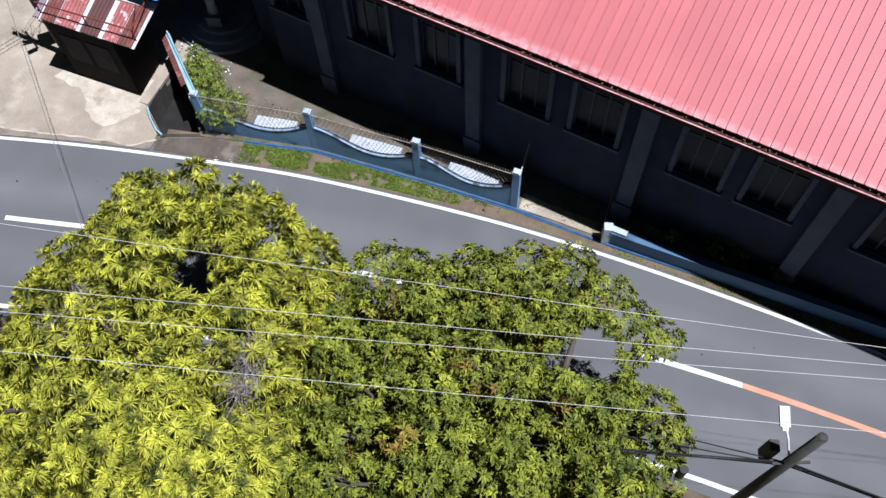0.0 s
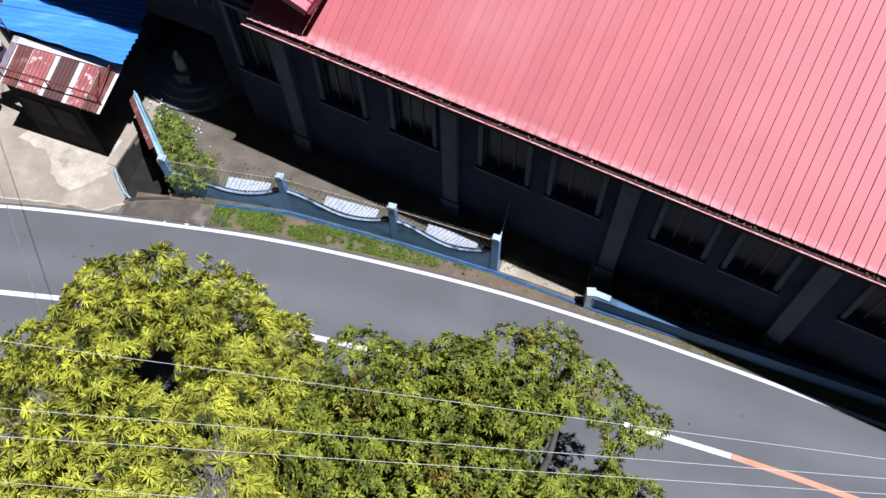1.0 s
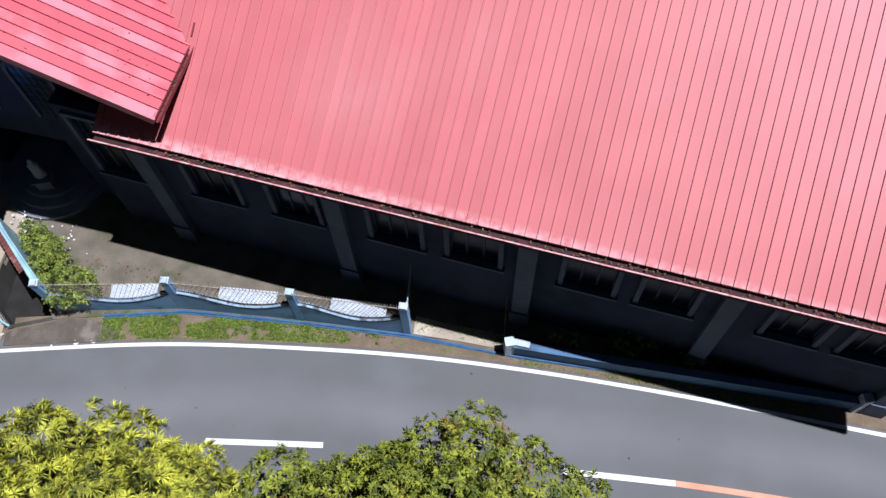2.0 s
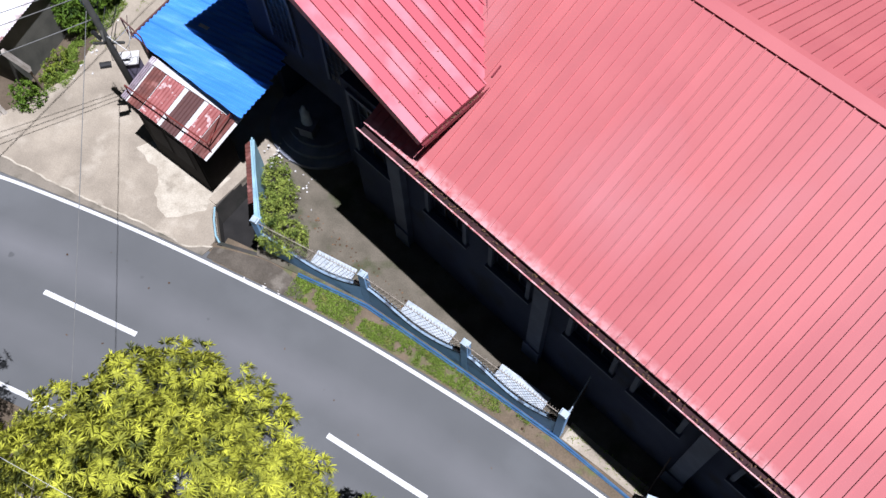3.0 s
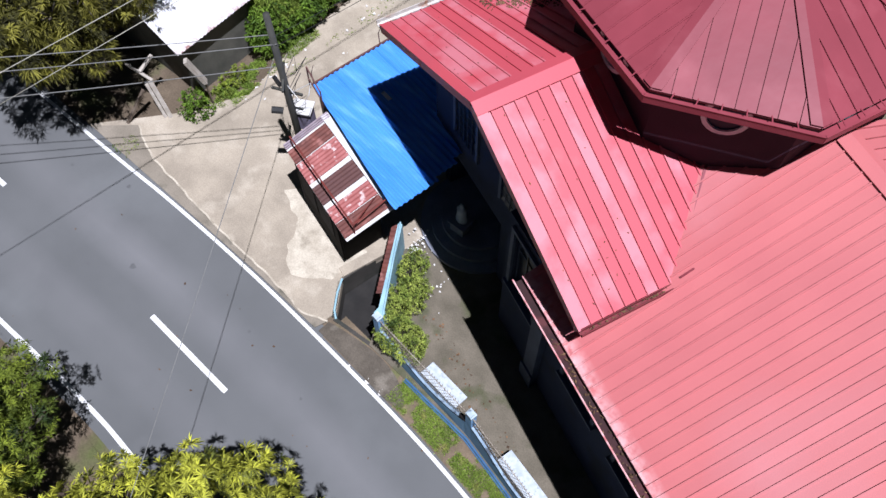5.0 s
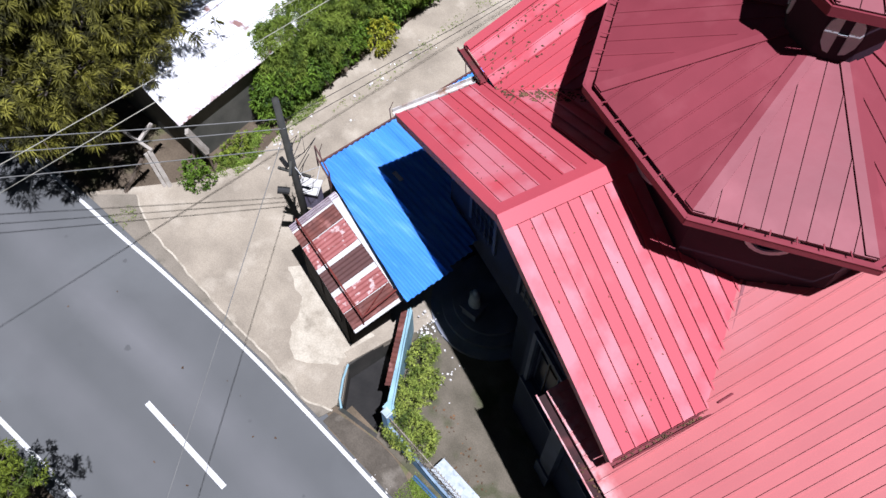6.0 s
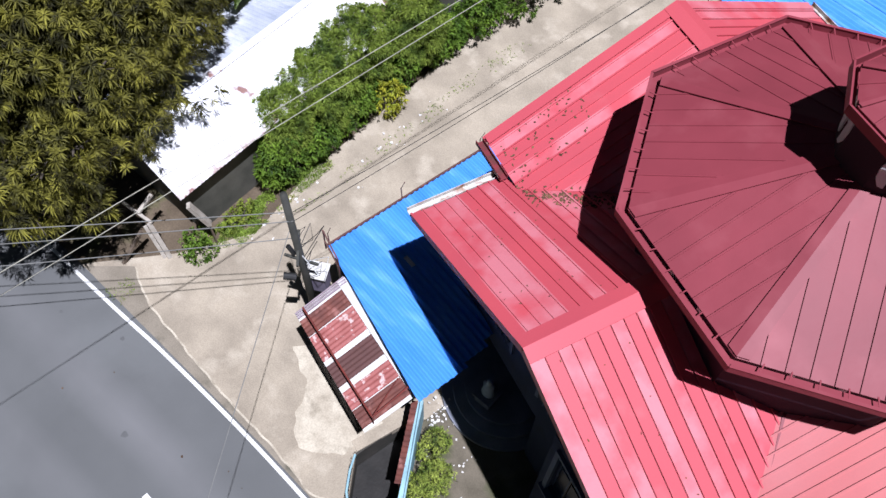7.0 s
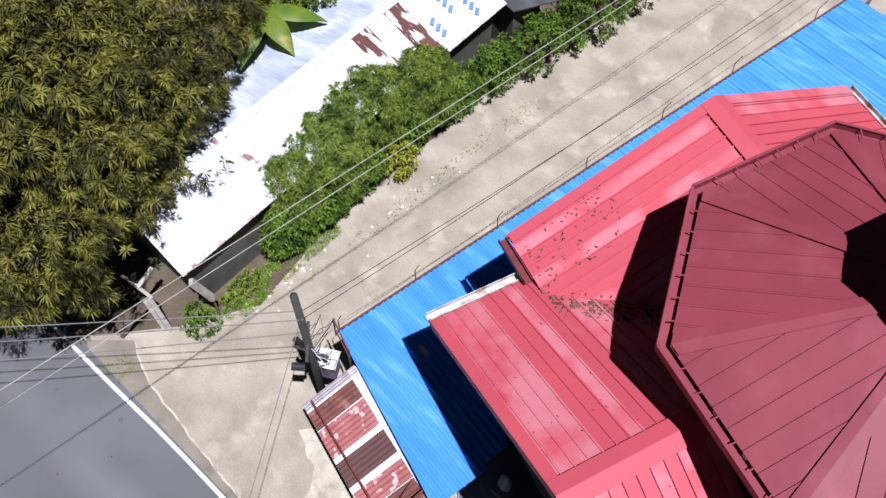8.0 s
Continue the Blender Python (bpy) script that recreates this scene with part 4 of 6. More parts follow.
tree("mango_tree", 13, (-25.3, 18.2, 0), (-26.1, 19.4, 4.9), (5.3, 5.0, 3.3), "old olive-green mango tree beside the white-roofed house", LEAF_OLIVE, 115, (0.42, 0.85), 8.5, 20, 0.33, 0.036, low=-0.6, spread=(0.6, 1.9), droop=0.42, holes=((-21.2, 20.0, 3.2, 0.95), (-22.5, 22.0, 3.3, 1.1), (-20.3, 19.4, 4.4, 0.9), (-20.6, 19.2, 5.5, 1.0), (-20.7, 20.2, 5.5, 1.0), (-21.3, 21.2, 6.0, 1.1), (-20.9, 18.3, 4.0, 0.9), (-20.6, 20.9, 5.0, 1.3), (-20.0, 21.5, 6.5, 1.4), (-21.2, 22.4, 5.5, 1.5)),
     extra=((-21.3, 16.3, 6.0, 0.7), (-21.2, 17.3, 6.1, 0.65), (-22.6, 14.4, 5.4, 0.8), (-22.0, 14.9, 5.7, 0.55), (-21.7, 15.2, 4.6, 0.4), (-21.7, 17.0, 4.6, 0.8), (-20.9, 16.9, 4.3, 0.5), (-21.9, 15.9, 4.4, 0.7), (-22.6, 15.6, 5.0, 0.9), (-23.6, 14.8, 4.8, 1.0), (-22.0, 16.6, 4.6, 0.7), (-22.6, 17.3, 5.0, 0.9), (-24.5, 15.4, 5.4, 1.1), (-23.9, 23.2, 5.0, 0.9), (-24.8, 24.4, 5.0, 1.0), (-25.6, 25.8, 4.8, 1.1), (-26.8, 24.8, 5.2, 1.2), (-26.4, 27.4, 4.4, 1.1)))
tree("feathery_tree", 14, (-14.2, 6.0, 0), (-14.4, 6.9, 3.0), (2.3, 2.3, 2.3), "small green tree with fine feathery leaves", LEAF_DEEP, 36, (0.3, 0.6), 16.0, 16, 0.17, 0.026, trunk_r=0.14, extra=((-13.9, 9.6, 3.8, 0.32), (-14.3, 9.1, 3.7, 0.45), (-15.2, 9.0, 3.3, 0.5), (-13.3, 8.6, 3.2, 0.4)))
tree("feathery_tree", 15, (-11.0, 3.0, 0), (-11.3, 3.6, 4.0), (2.8, 2.8, 3.2), "olive-green leafy tree crowded among larger trees", LEAF_MANGO, 44, (0.35, 0.65), 13.0, 20, 0.24, 0.027, trunk_r=0.15, spread=(0.6, 1.9), droop=0.42, extra=((-12.2, 5.7, 4.5, 0.8), (-13.0, 4.9, 4.1, 0.8), (-12.5, 6.7, 3.7, 0.6), (-11.6, 6.3, 4.2, 0.6)))


def shrub(name, seed, centre, radii, label, material, lumps=9, lump_r=(0.3, 0.5), density=22.0, per=9, length=0.15, width=0.05, category="shrub", group="", kind=""):
    rng = np.random.default_rng(seed)
    pts, nrm, lc = crown_points(rng, centre, radii, lumps, lump_r, density, low=-0.6, inner=0.3)
    v, f = leaves(rng, pts, nrm, per, length, width, (0.3, 1.5), 0.3, 0.6)
    bm = bmesh.new()
    foot = Vector((centre[0], centre[1], 0.0))
    for p in lc:
        tube(bm, [foot + Vector((rng.normal(0, 0.08), rng.normal(0, 0.08), 0)), Vector(p)], 0.022, 5, 0.01)
    if kind == "stuff":
        bm.free()
        return tagged(new(name, mesh_from(name, v, f, material)), label, category, group, kind)
    root = thing(name, Matrix.Identity(4), label, category, group)
    ob = new("foliage", mesh_from("foliage", v, f, material))
    ob.parent = root
    part("stem", bm, BARK, root)
    return root


HEDGE = "shrubs along the alley"
for i, (x, y, z, rx, ry, rz) in enumerate(((-20.2, 22.9, 1.1, 0.75, 1.0, 1.2), (-20.7, 23.7, 1.7, 0.9, 1.2, 1.6), (-20.1, 24.5, 0.9, 0.7, 1.2, 0.9), (-20.7, 25.4, 1.8, 1.2, 1.6, 1.8),
                                       (-19.95, 26.1, 1.0, 0.7, 1.2, 1.0), (-20.8, 27.4, 2.0, 1.35, 1.7, 1.9), (-20.05, 28.6, 1.0, 0.75, 1.2, 1.1), (-20.3, 29.6, 1.8, 1.3, 1.4, 1.7), (-19.75, 30.7, 0.9, 0.7, 1.2, 0.95), (-19.6, 32.6, 1.0, 0.8, 1.4, 1.2),
                                       (-19.0, 34.6, 1.1, 0.9, 1.5, 1.2), (-18.6, 37.2, 1.3, 1.2, 1.7, 1.5), (-18.2, 40.2, 1.4, 1.3, 1.9, 1.6), (-20.4, 39.6, 1.8, 1.7, 2.4, 2.1))):
    if z > 1.5:
        shrub("shrub", 30 + i, (x, y, z), (rx, ry, rz), "tall feathery light green shrub between alley and house", LEAF_HEDGE, 44, (0.2, 0.42), 75, 9, 0.19, 0.022, group=HEDGE)
    else:
        shrub("shrub", 30 + i, (x, y, z), (rx, ry, rz), "low dark green shrub at the alley edge", LEAF_GREEN, 26, (0.16, 0.32), 42, 8, 0.17, 0.05, group=HEDGE)
shrub("shrub", 55, (-26.2, 30.2, 1.8), (2.0, 2.6, 1.9), "dark green thicket behind the white-roofed house", LEAF_DEEP, 22, (0.5, 0.9), 16, 12, 0.18, 0.05)
shrub("croton_shrub", 50, (-19.4, 27.4, 0.75), (0.5, 0.6, 0.75), "yellow-leaved ornamental shrub at the alley edge", LEAF_YELLOW, 8, (0.25, 0.4), 22, 8, 0.2, 0.05)
# weeds added to fill in the dark below the eave
shrub("shrub", 56, (-20.0, 20.6, 0.2), (0.35, 0.8, 0.4), "low dark weeds added to darken the foot of the house wall", LEAF_DEEP, 8, (0.2, 0.3), 26, 9, 0.13, 0.04)
shrub("shrub", 51, (-20.1, 18.9, 0.35), (0.6, 0.55, 0.6), "low green weed clump beside a timber post", LEAF_GREEN, 8, (0.22, 0.35), 30, 8, 0.13, 0.05)
shrub("shrub", 52, (-8.3, 16.85, 1.0), (0.85, 0.56, 0.9), "green bush overhanging the blue boundary wall", LEAF_LIGHT, 26, (0.2, 0.36), 60, 10, 0.12, 0.022)
shrub("shrub", 53, (-9.05, 17.85, 0.95), (0.5, 0.95, 0.9), "green bush overhanging the blue boundary wall", LEAF_LIGHT, 20, (0.16, 0.3), 60, 10, 0.12, 0.022)
shrub("shrub", 54, (-9.75, 19.0, 0.75), (0.36, 0.6, 0.7), "green bush overhanging the blue boundary wall", LEAF_LIGHT, 14, (0.14, 0.24), 60, 10, 0.11, 0.022)
for i, (x, y, r) in enumerate(((8.8, 12.9, 0.8), (10.6, 12.5, 1.0), (12.4, 12.0, 0.9), (14.1, 11.4, 0.8), (9.6, 14.0, 0.7), (12.0, 13.5, 0.8))):
    shrub("shrub", 60 + i, (x, y, 0.7), (r, r * 0.7, 0.75), "shaded green garden shrub beside the church wall", LEAF_GREEN, 8, (0.25, 0.45), 18, 8, 0.16, 0.06, group="garden shrubs")


def agave(x, y, r, h):
    rng = np.random.default_rng(int(x * 100))
    v, f = leaves(rng, np.array([[x, y, h]]), np.array([[0, 0, 1.0]]), 16, r, 0.09, (0.5, 1.4), 0.15)
    root = thing("spiky_plant", Matrix.Identity(4), "small spiky pale green plant beside the low wall", "plant", "spiky plants")
    ob = new("leaf_rosette", mesh_from("leaf_rosette", v, f, LEAF_GREEN))
    ob.parent = root
    b = bmesh.new()
    tube(b, [(x, y, 0), (x, y, h + 0.01)], 0.05, 6, 0.03)
    part("stem", b, BARK, root)


agave(6.38, 13.2, 0.36, 0.85)
agave(6.98, 13.02, 0.33, 1.0)


def grass_patch(name, seed, poly, count, h, label, z=-0.02):
    """Grass blades over a quadrilateral of ground."""
    rng = np.random.default_rng(seed)
    P = np.array(poly, float)
    s, t = rng.uniform(0, 1, (2, count, 1))
    q = (P[0] * (1 - s) + P[1] * s) * (1 - t) + (P[3] * (1 - s) + P[2] * s) * t
    keep = np.array([noise.noise(Vector((x * 1.1, y * 1.1, seed))) + 0.5 * noise.noise(Vector((x * 4.0, y * 4.0, seed))) > -0.28 for x, y in q])
    q = q[keep]
    c = np.concatenate([q, np.full((len(q), 1), z)], 1)
    v, f = leaves(rng, c, np.tile([0, 0, 1.0], (len(c), 1)), 4, h, 0.022, (0.15, 1.1), 0.2)
    return tagged(new(name, mesh_from(name, v, f, GRASS)), label, "grass", kind="stuff")


for seed, (x0, x1), (d0, d1), count in ((71, (-7.7, -5.6), (0.2, 1.15), 4400), (72, (-5.6, -3.4), (0.2, 1.2), 4600), (73, (-3.4, -1.2), (0.22, 1.1), 4000), (79, (-1.2, 1.0), (0.25, 0.85), 1700)):
    near, far = offset_line(cut(NORTH_EDGE, x0, x1), d0), offset_line(cut(NORTH_EDGE, x0, x1), d1)
    grass_patch("verge_grass", seed, [tuple(near[0]), tuple(near[-1]), tuple(far[-1]), tuple(far[0])], count, 0.12, "short green grass verge below the blue wall")
grass_patch("verge_grass", 80, [(-20.5, 18.6), (-19.2, 19.9), (-19.2, 24.3), (-19.9, 24.4)], 5600, 0.14, "weedy grass strip along the alley")
grass_patch("yard_weeds", 74, [(2.2, 14.3), (4.9, 13.45), (4.9, 13.9), (2.3, 14.75)], 150, 0.1, "sparse weeds at the churchyard gate", 0.04)
grass_patch("verge_grass", 75, [(5.2, 12.84), (13.5, 10.12), (13.5, 10.38), (5.2, 13.08)], 900, 0.1, "weedy strip below the low wall")
grass_patch("verge_grass", 76, [(-45, 2), (30, -10), (30, 2), (-45, 8.6)], 9000, 0.3, "rough grass under the roadside trees")
grass_patch("verge_grass", 77, [(-21.3, 15.9), (-20.5, 15.9), (-20.4, 16.6), (-21.0, 16.7)], 120, 0.14, "tuft of yellow grass at the concrete edge")
grass_patch("alley_grass", 78, [(-18.9, 22), (-18.2, 33), (-17.4, 33.5), (-18.6, 22)], 300, 0.08, "weeds at the alley edge", 0.03)

# banana plant behind the white-roofed house
root = thing("banana_plant", Matrix.Identity(4), "banana plant with broad yellow-green leaves behind the white roof", "plant")
bm = bmesh.new()
tube(bm, [(-26.0, 27.75, -0.05), (-25.9, 27.6, 2.0), (-25.7, 27.4, 3.7)], 0.16, 8, 0.09)
part("stem", bm, mat("banana_stem", (0.2, 0.24, 0.07), (0.14, 0.13, 0.05), 3.0), root, smooth=True)
LEAF_BANANA = mat("banana_leaf", (0.2, 0.26, 0.03), (0.11, 0.19, 0.025), 2.0, 0.45, 0.1, 30, stain=(0.4, 0.32, 0.05), stain_scale=1.2, stain_at=0.6, thin=0.3)
for k, (az, ln) in enumerate(((-62, 2.3), (-12, 2.0), (40, 2.2), (105, 2.1), (175, 2.0), (-130, 1.7))):
    bm = bmesh.new()
    d = Vector((math.cos(radians(az)), math.sin(radians(az)), 0))
    sd = Vector((-d.y, d.x, 0))
    rows = []
    for i in range(9):
        t = i / 8
        w = 0.38 * math.sin(math.pi * min(1, 0.12 + t * 0.9)) + 0.02
        c = Vector((-25.7, 27.4, 3.65)) + d * ln * t + Vector((0, 0, 0.75 * t - 1.25 * t * t))
        rows.append([bm.verts.new(c + sd * (s * w) - Vector((0, 0, abs(s) * w * 0.5))) for s in (-1, 0, 1)])
    for a, b in zip(rows, rows[1:]):
        for j in (0, 1):
            bm.faces.new((a[j], a[j + 1], b[j + 1], b[j]))
    part("leaf", bm, LEAF_BANANA, root, smooth=True)

# ---- lean-to roofs beside the church ----
A_DIR = (4.43, 21.78)          # the way the alley runs
# stretched pale streaks paint the light stripes and sheen of the corrugations
BLUE = mat("blue_roof_paint", (0.1, 0.33, 0.87), (0.075, 0.275, 0.8), 0.8, 0.32, 0.05, 30, stain=(0.17, 0.43, 0.9), stain_scale=1.1, stain_at=0.52, soft=0.2, vary=0.05, stretch=(math.atan2(A_DIR[0], A_DIR[1]), 0.5, 2.6, 1.0))
RUST_A = mat("rusty_sheet", (0.18, 0.06, 0.045), (0.11, 0.042, 0.035), 2.5, 0.75, 0.3, 25, stain=(0.3, 0.13, 0.11), stain_scale=2.2, stain_at=0.55)
RUST_B = mat("faded_red_sheet", (0.36, 0.12, 0.11), (0.27, 0.08, 0.07), 2.0, 0.65, 0.2, 25, stain=(0.58, 0.42, 0.4), stain_scale=4.5, stain_at=0.56, soft=0.06)
RUST_C = mat("brown_sheet", (0.11, 0.05, 0.045), (0.085, 0.04, 0.035), 2.5, 0.75, 0.3, 25, stain=(0.17, 0.07, 0.055), stain_scale=2.5)
WHITE_METAL = mat("white_metal", (0.68, 0.67, 0.64), (0.55, 0.53, 0.5), 2.0, 0.5, 0.15, 30, stain=(0.35, 0.18, 0.12), stain_scale=3.0, stain_at=0.66)
TIMBER = mat("weathered_timber", (0.2, 0.155, 0.115), (0.13, 0.1, 0.075), 3.0, 0.85, 0.5, 25)
PALE_TIMBER = mat("bleached_timber", (0.5, 0.46, 0.4), (0.36, 0.32, 0.27), 4.0, 0.85, 0.4, 25)
# near-black: on the store walls it carries the shade below the roof
NEAR_BLACK = mat("dark_boards", (0.022, 0.02, 0.02), (0.014, 0.013, 0.013), 2.0, 0.9, 0.3, 25, spec=0.1)


def corrugated(bm, p, along, across, length, width, waves, amp, thick=0.006, steps=6, taper=0.0):
    """A wavy metal sheet with its corner at p, ridges running along `along`; taper: how much the far side starts later."""
    p, d, s = Vector(p), Vector(along).normalized(), Vector(across).normalized()
    n = d.cross(s).normalized()
    if n.z < 0:
        n = -n
    m = waves * steps
    top, bot = [], []
    for i in range(m + 1):
        h = amp * math.sin(2 * math.pi * i / steps)
        base = p + s * (width * i / m) + n * h
        ends = (taper * i / m, length)
        top.append([bm.verts.new(base + d * e + n * thick) for e in ends])
        bot.append([bm.verts.new(base + d * e) for e in ends])
    for i in range(m):
        bm.faces.new((top[i][0], top[i + 1][0], top[i + 1][1], top[i][1]))
        bm.faces.new((bot[i][0], bot[i][1], bot[i + 1][1], bot[i + 1][0]))
        for j in (0, 1):
            bm.faces.new((top[i][j], bot[i][j], bot[i + 1][j], top[i + 1][j]))
    for i in (0, m):
        bm.faces.new((top[i][0], top[i][1], bot[i][1], bot[i][0]))


# the blue lean-to: its low edge runs along the alley
blue_shed = thing("lean_to_shed", Matrix.Identity(4), "long lean-to with blue corrugated metal roof beside the church", "shed")
A0 = Vector((-15.33, 20.72, 3.55))
A1 = A0 + Vector((*A_DIR, 0))
along_alley = (A1 - A0).normalized()
inward = Vector((along_alley.y, -along_alley.x, 0))
up_slope = (inward + Vector((0, 0, 0.07))).normalized()
n_sheet = 27
for k in range(n_sheet):
    b = bmesh.new()
    o = A0 + along_alley * (0.8 * k)
    if k < 2:                               # the front bays stop at the cut front edge
        ln = (5.45, 5.3)[k]
    elif k < 4:
        ln = (5.1, 3.6)[k - 2]
    else:
        ln = (3.3, 2.6, 2.5, 2.5, 2.5, 2.5)[k - 4] if k < 10 else (2.6 if k < 16 else 5.5)
    corrugated(b, o + Vector((0, 0, 0.004 * (k % 2))), up_slope, along_alley, ln, 0.83, 4, 0.032)
    part("roof_sheet", b, BLUE, blue_shed)
# tapering front sheet that squares the roof to the church front
b = bmesh.new()
corrugated(b, A0 + Vector((0, 0, -0.004)), up_slope, -along_alley, 5.45, 0.76, 4, 0.032, taper=5.3)
part("roof_sheet", b, BLUE, blue_shed)
b = bmesh.new()
scrap = Vector((-13.19, 21.83, 0))
scrap.z = 3.55 + 0.07 * (scrap - A0).dot(inward) + 0.036
beam(b, scrap - up_slope * 0.2, scrap + up_slope * 0.2, 0.13, 0.02)
tagged(part("board", b, WHITE_METAL), "small white board lying on the blue corrugated roof", "board")
b = bmesh.new()
beam(b, A0 + Vector((-0.03, 0, 0.0)), A1 + Vector((-0.03, 0, 0.0)), 0.06, 0.12)
part("fascia", b, RUST_C, blue_shed, "rusty fascia strip")
b = bmesh.new()
beam(b, A0 + inward * 0.35 + Vector((0, 0, -1.79)), A1 + inward * 0.35 + Vector((0, 0, -1.79)), 0.15, 3.48)
part("wall", b, mat("shed_wall", (0.3, 0.28, 0.26), (0.2, 0.19, 0.17), 1.0, 0.9, 0.3, 25), blue_shed)
for y in (20.78, 23.3, 26.2, 29.6, 32.75, 35.9, 39.9):
    p = A0 + along_alley * ((y - A0.y) / along_alley.y)
    b = bmesh.new()
    tube(b, [p + Vector((-0.02, 0, -0.05)), p + Vector((-0.1, 0.05, 0.45)), p + Vector((0.02, 0.1, 0.85))], 0.02, 5, 0.014)
    part("rod", b, RUST_C, blue_shed, "bent rusty steel rod")
# angle-iron frame on the roof corner
b = bmesh.new()
for p, q in (((-15.3, 20.6, 3.6), (-15.35, 20.65, 4.5)), ((-14.45, 20.3, 3.6), (-14.5, 20.35, 4.3)), ((-15.35, 20.65, 4.5), (-14.5, 20.35, 4.25)), ((-15.3, 20.6, 4.05), (-14.45, 20.3, 3.95))):
    beam(b, p, q, 0.04, 0.04)
part("iron_frame", b, RUST_C, blue_shed)

# the small store with the rusty roof
store = thing("roadside_store", Matrix.Identity(4), "small dark roadside store with patched rusty sheet roof", "shed")
K = [Vector(p) for p in ((-14.72, 18.7, 3.05), (-10.87, 17.53, 3.05), (-10.45, 19.27, 3.3), (-14.43, 20.36, 3.3))]
long_d = (K[1] - K[0]).normalized()
for k, (t0, t1, m) in enumerate(((0.075, 0.215, RUST_A), (0.222, 0.43, RUST_B), (0.47, 0.645, RUST_C), (0.69, 0.83, RUST_B), (0.835, 0.975, RUST_A))):
    b = bmesh.new()
    p0, p1 = K[0].lerp(K[1], t0), K[0].lerp(K[1], t1)
    q0 = K[3].lerp(K[2], t0)
    corrugated(b, p0 + Vector((0, 0, 0.035)), q0 - p0, p1 - p0, (q0 - p0).length * 0.9, (p1 - p0).length, max(3, round((p1 - p0).length / 0.13)), 0.012)
    part("roof_sheet", b, m, store)
b = bmesh.new()
prism(b, K, (0, 0, 0.012))
part("roof_deck", b, WHITE_METAL, store, "whitish galvanised sheet below the patches")
b = bmesh.new()
beam(b, K[3] + Vector((0.03, -0.12, 0.05)), K[2] + Vector((0.0, -0.12, 0.05)), 0.26, 0.02)
part("flashing", b, WHITE_METAL, store, "white metal flashing strip")
for i in range(3):
    b = bmesh.new()
    o = Vector((-14.62 + 0.04 * i, 18.85, 3.12))
    tube(b, [K[0].lerp(K[1], 0.012 + 0.02 * i) + Vector((0, 0, 0.07)), K[3].lerp(K[2], 0.012 + 0.02 * i) + Vector((0, 0, 0.07))], 0.03, 6)
    part("pipe", b, mat("mauve_pipe", (0.36, 0.3, 0.34), (0.26, 0.2, 0.22), 4.0), store)
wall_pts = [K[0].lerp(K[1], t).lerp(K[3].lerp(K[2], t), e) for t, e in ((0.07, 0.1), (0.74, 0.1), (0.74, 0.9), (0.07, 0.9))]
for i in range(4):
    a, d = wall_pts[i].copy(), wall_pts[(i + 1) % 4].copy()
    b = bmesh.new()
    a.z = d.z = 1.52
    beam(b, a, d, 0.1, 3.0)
    part("wall", b, NEAR_BLACK, store, "boarded wall, near-black for the shade under the roof")
for t in (0.12, 0.53):
    b = bmesh.new()
    a, d = wall_pts[0].lerp(wall_pts[1], t), wall_pts[0].lerp(wall_pts[1], t + 0.34)
    off = Vector((-0.017, -0.056, 0))
    a, d = a + off, d + off
    a.z = d.z = 1.7
    beam(b, a, d, 0.03, 1.3)
    part("shutter", b, mat("dull_shutter", (0.04, 0.038, 0.04), (0.028, 0.027, 0.028), 2.0, spec=0.1), store, "dull grey shutter panel")
# pipe frame standing on the roof
b = bmesh.new()
r0, r1, r2 = Vector((-14.45, 18.85, 3.62)), Vector((-10.86, 17.86, 3.62)), Vector((-10.72, 19.15, 3.62))
tube(b, [r0, r0.lerp(r1, 0.5), r1], 0.028, 6)
tube(b, [r1, r2], 0.024, 6)
for p in (r0, r0.lerp(r1, 0.5), r1, r2):
    tube(b, [p, Vector((p.x, p.y, 3.1))], 0.022, 6)
tube(b, [r1, r2 + Vector((-0.45, 0.0, -0.3))], 0.018, 5)
part("pipe_frame", b, mat("red_oxide_pipe", (0.2, 0.04, 0.03), (0.12, 0.03, 0.025), 5.0), store, "rusty pipe frame")

# ---- boundary wall ----
WALL_PAINT = mat("blue_wall_paint", (0.27, 0.46, 0.7), (0.2, 0.37, 0.6), 0.9, 0.75, 0.2, 30, stain=(0.12, 0.19, 0.3), stain_scale=1.8, stain_at=0.6)
LIGHT_BLUE = mat("pale_blue_paint", (0.33, 0.52, 0.58), (0.24, 0.4, 0.47), 2.0, 0.7, 0.2, 30, stain=(0.12, 0.14, 0.15), stain_scale=3.0, stain_at=0.6)
TRIM = mat("pale_coping_paint", (0.5, 0.58, 0.63), (0.36, 0.44, 0.5), 3.0, 0.7, 0.2, 40, stain=(0.12, 0.14, 0.16), stain_scale=4.0, stain_at=0.62)
PICKET = mat("whitewash", (0.52, 0.56, 0.59), (0.38, 0.43, 0.47), 6.0, 0.6, 0.15, 40, stain=(0.3, 0.34, 0.36), stain_scale=7.0, stain_at=0.58)
RAIL = mat("weathered_rail", (0.45, 0.4, 0.33), (0.2, 0.16, 0.12), 9.0, 0.7, 0.2, 40)
# darker copy of the blue wall paint, with the low wall's shade in it
LOW_PAINT = mat("shaded_blue_wall_paint", (0.09, 0.18, 0.3), (0.07, 0.145, 0.25), 0.9, 0.75, 0.2, 30, stain=(0.045, 0.075, 0.12), stain_scale=1.8, stain_at=0.6)
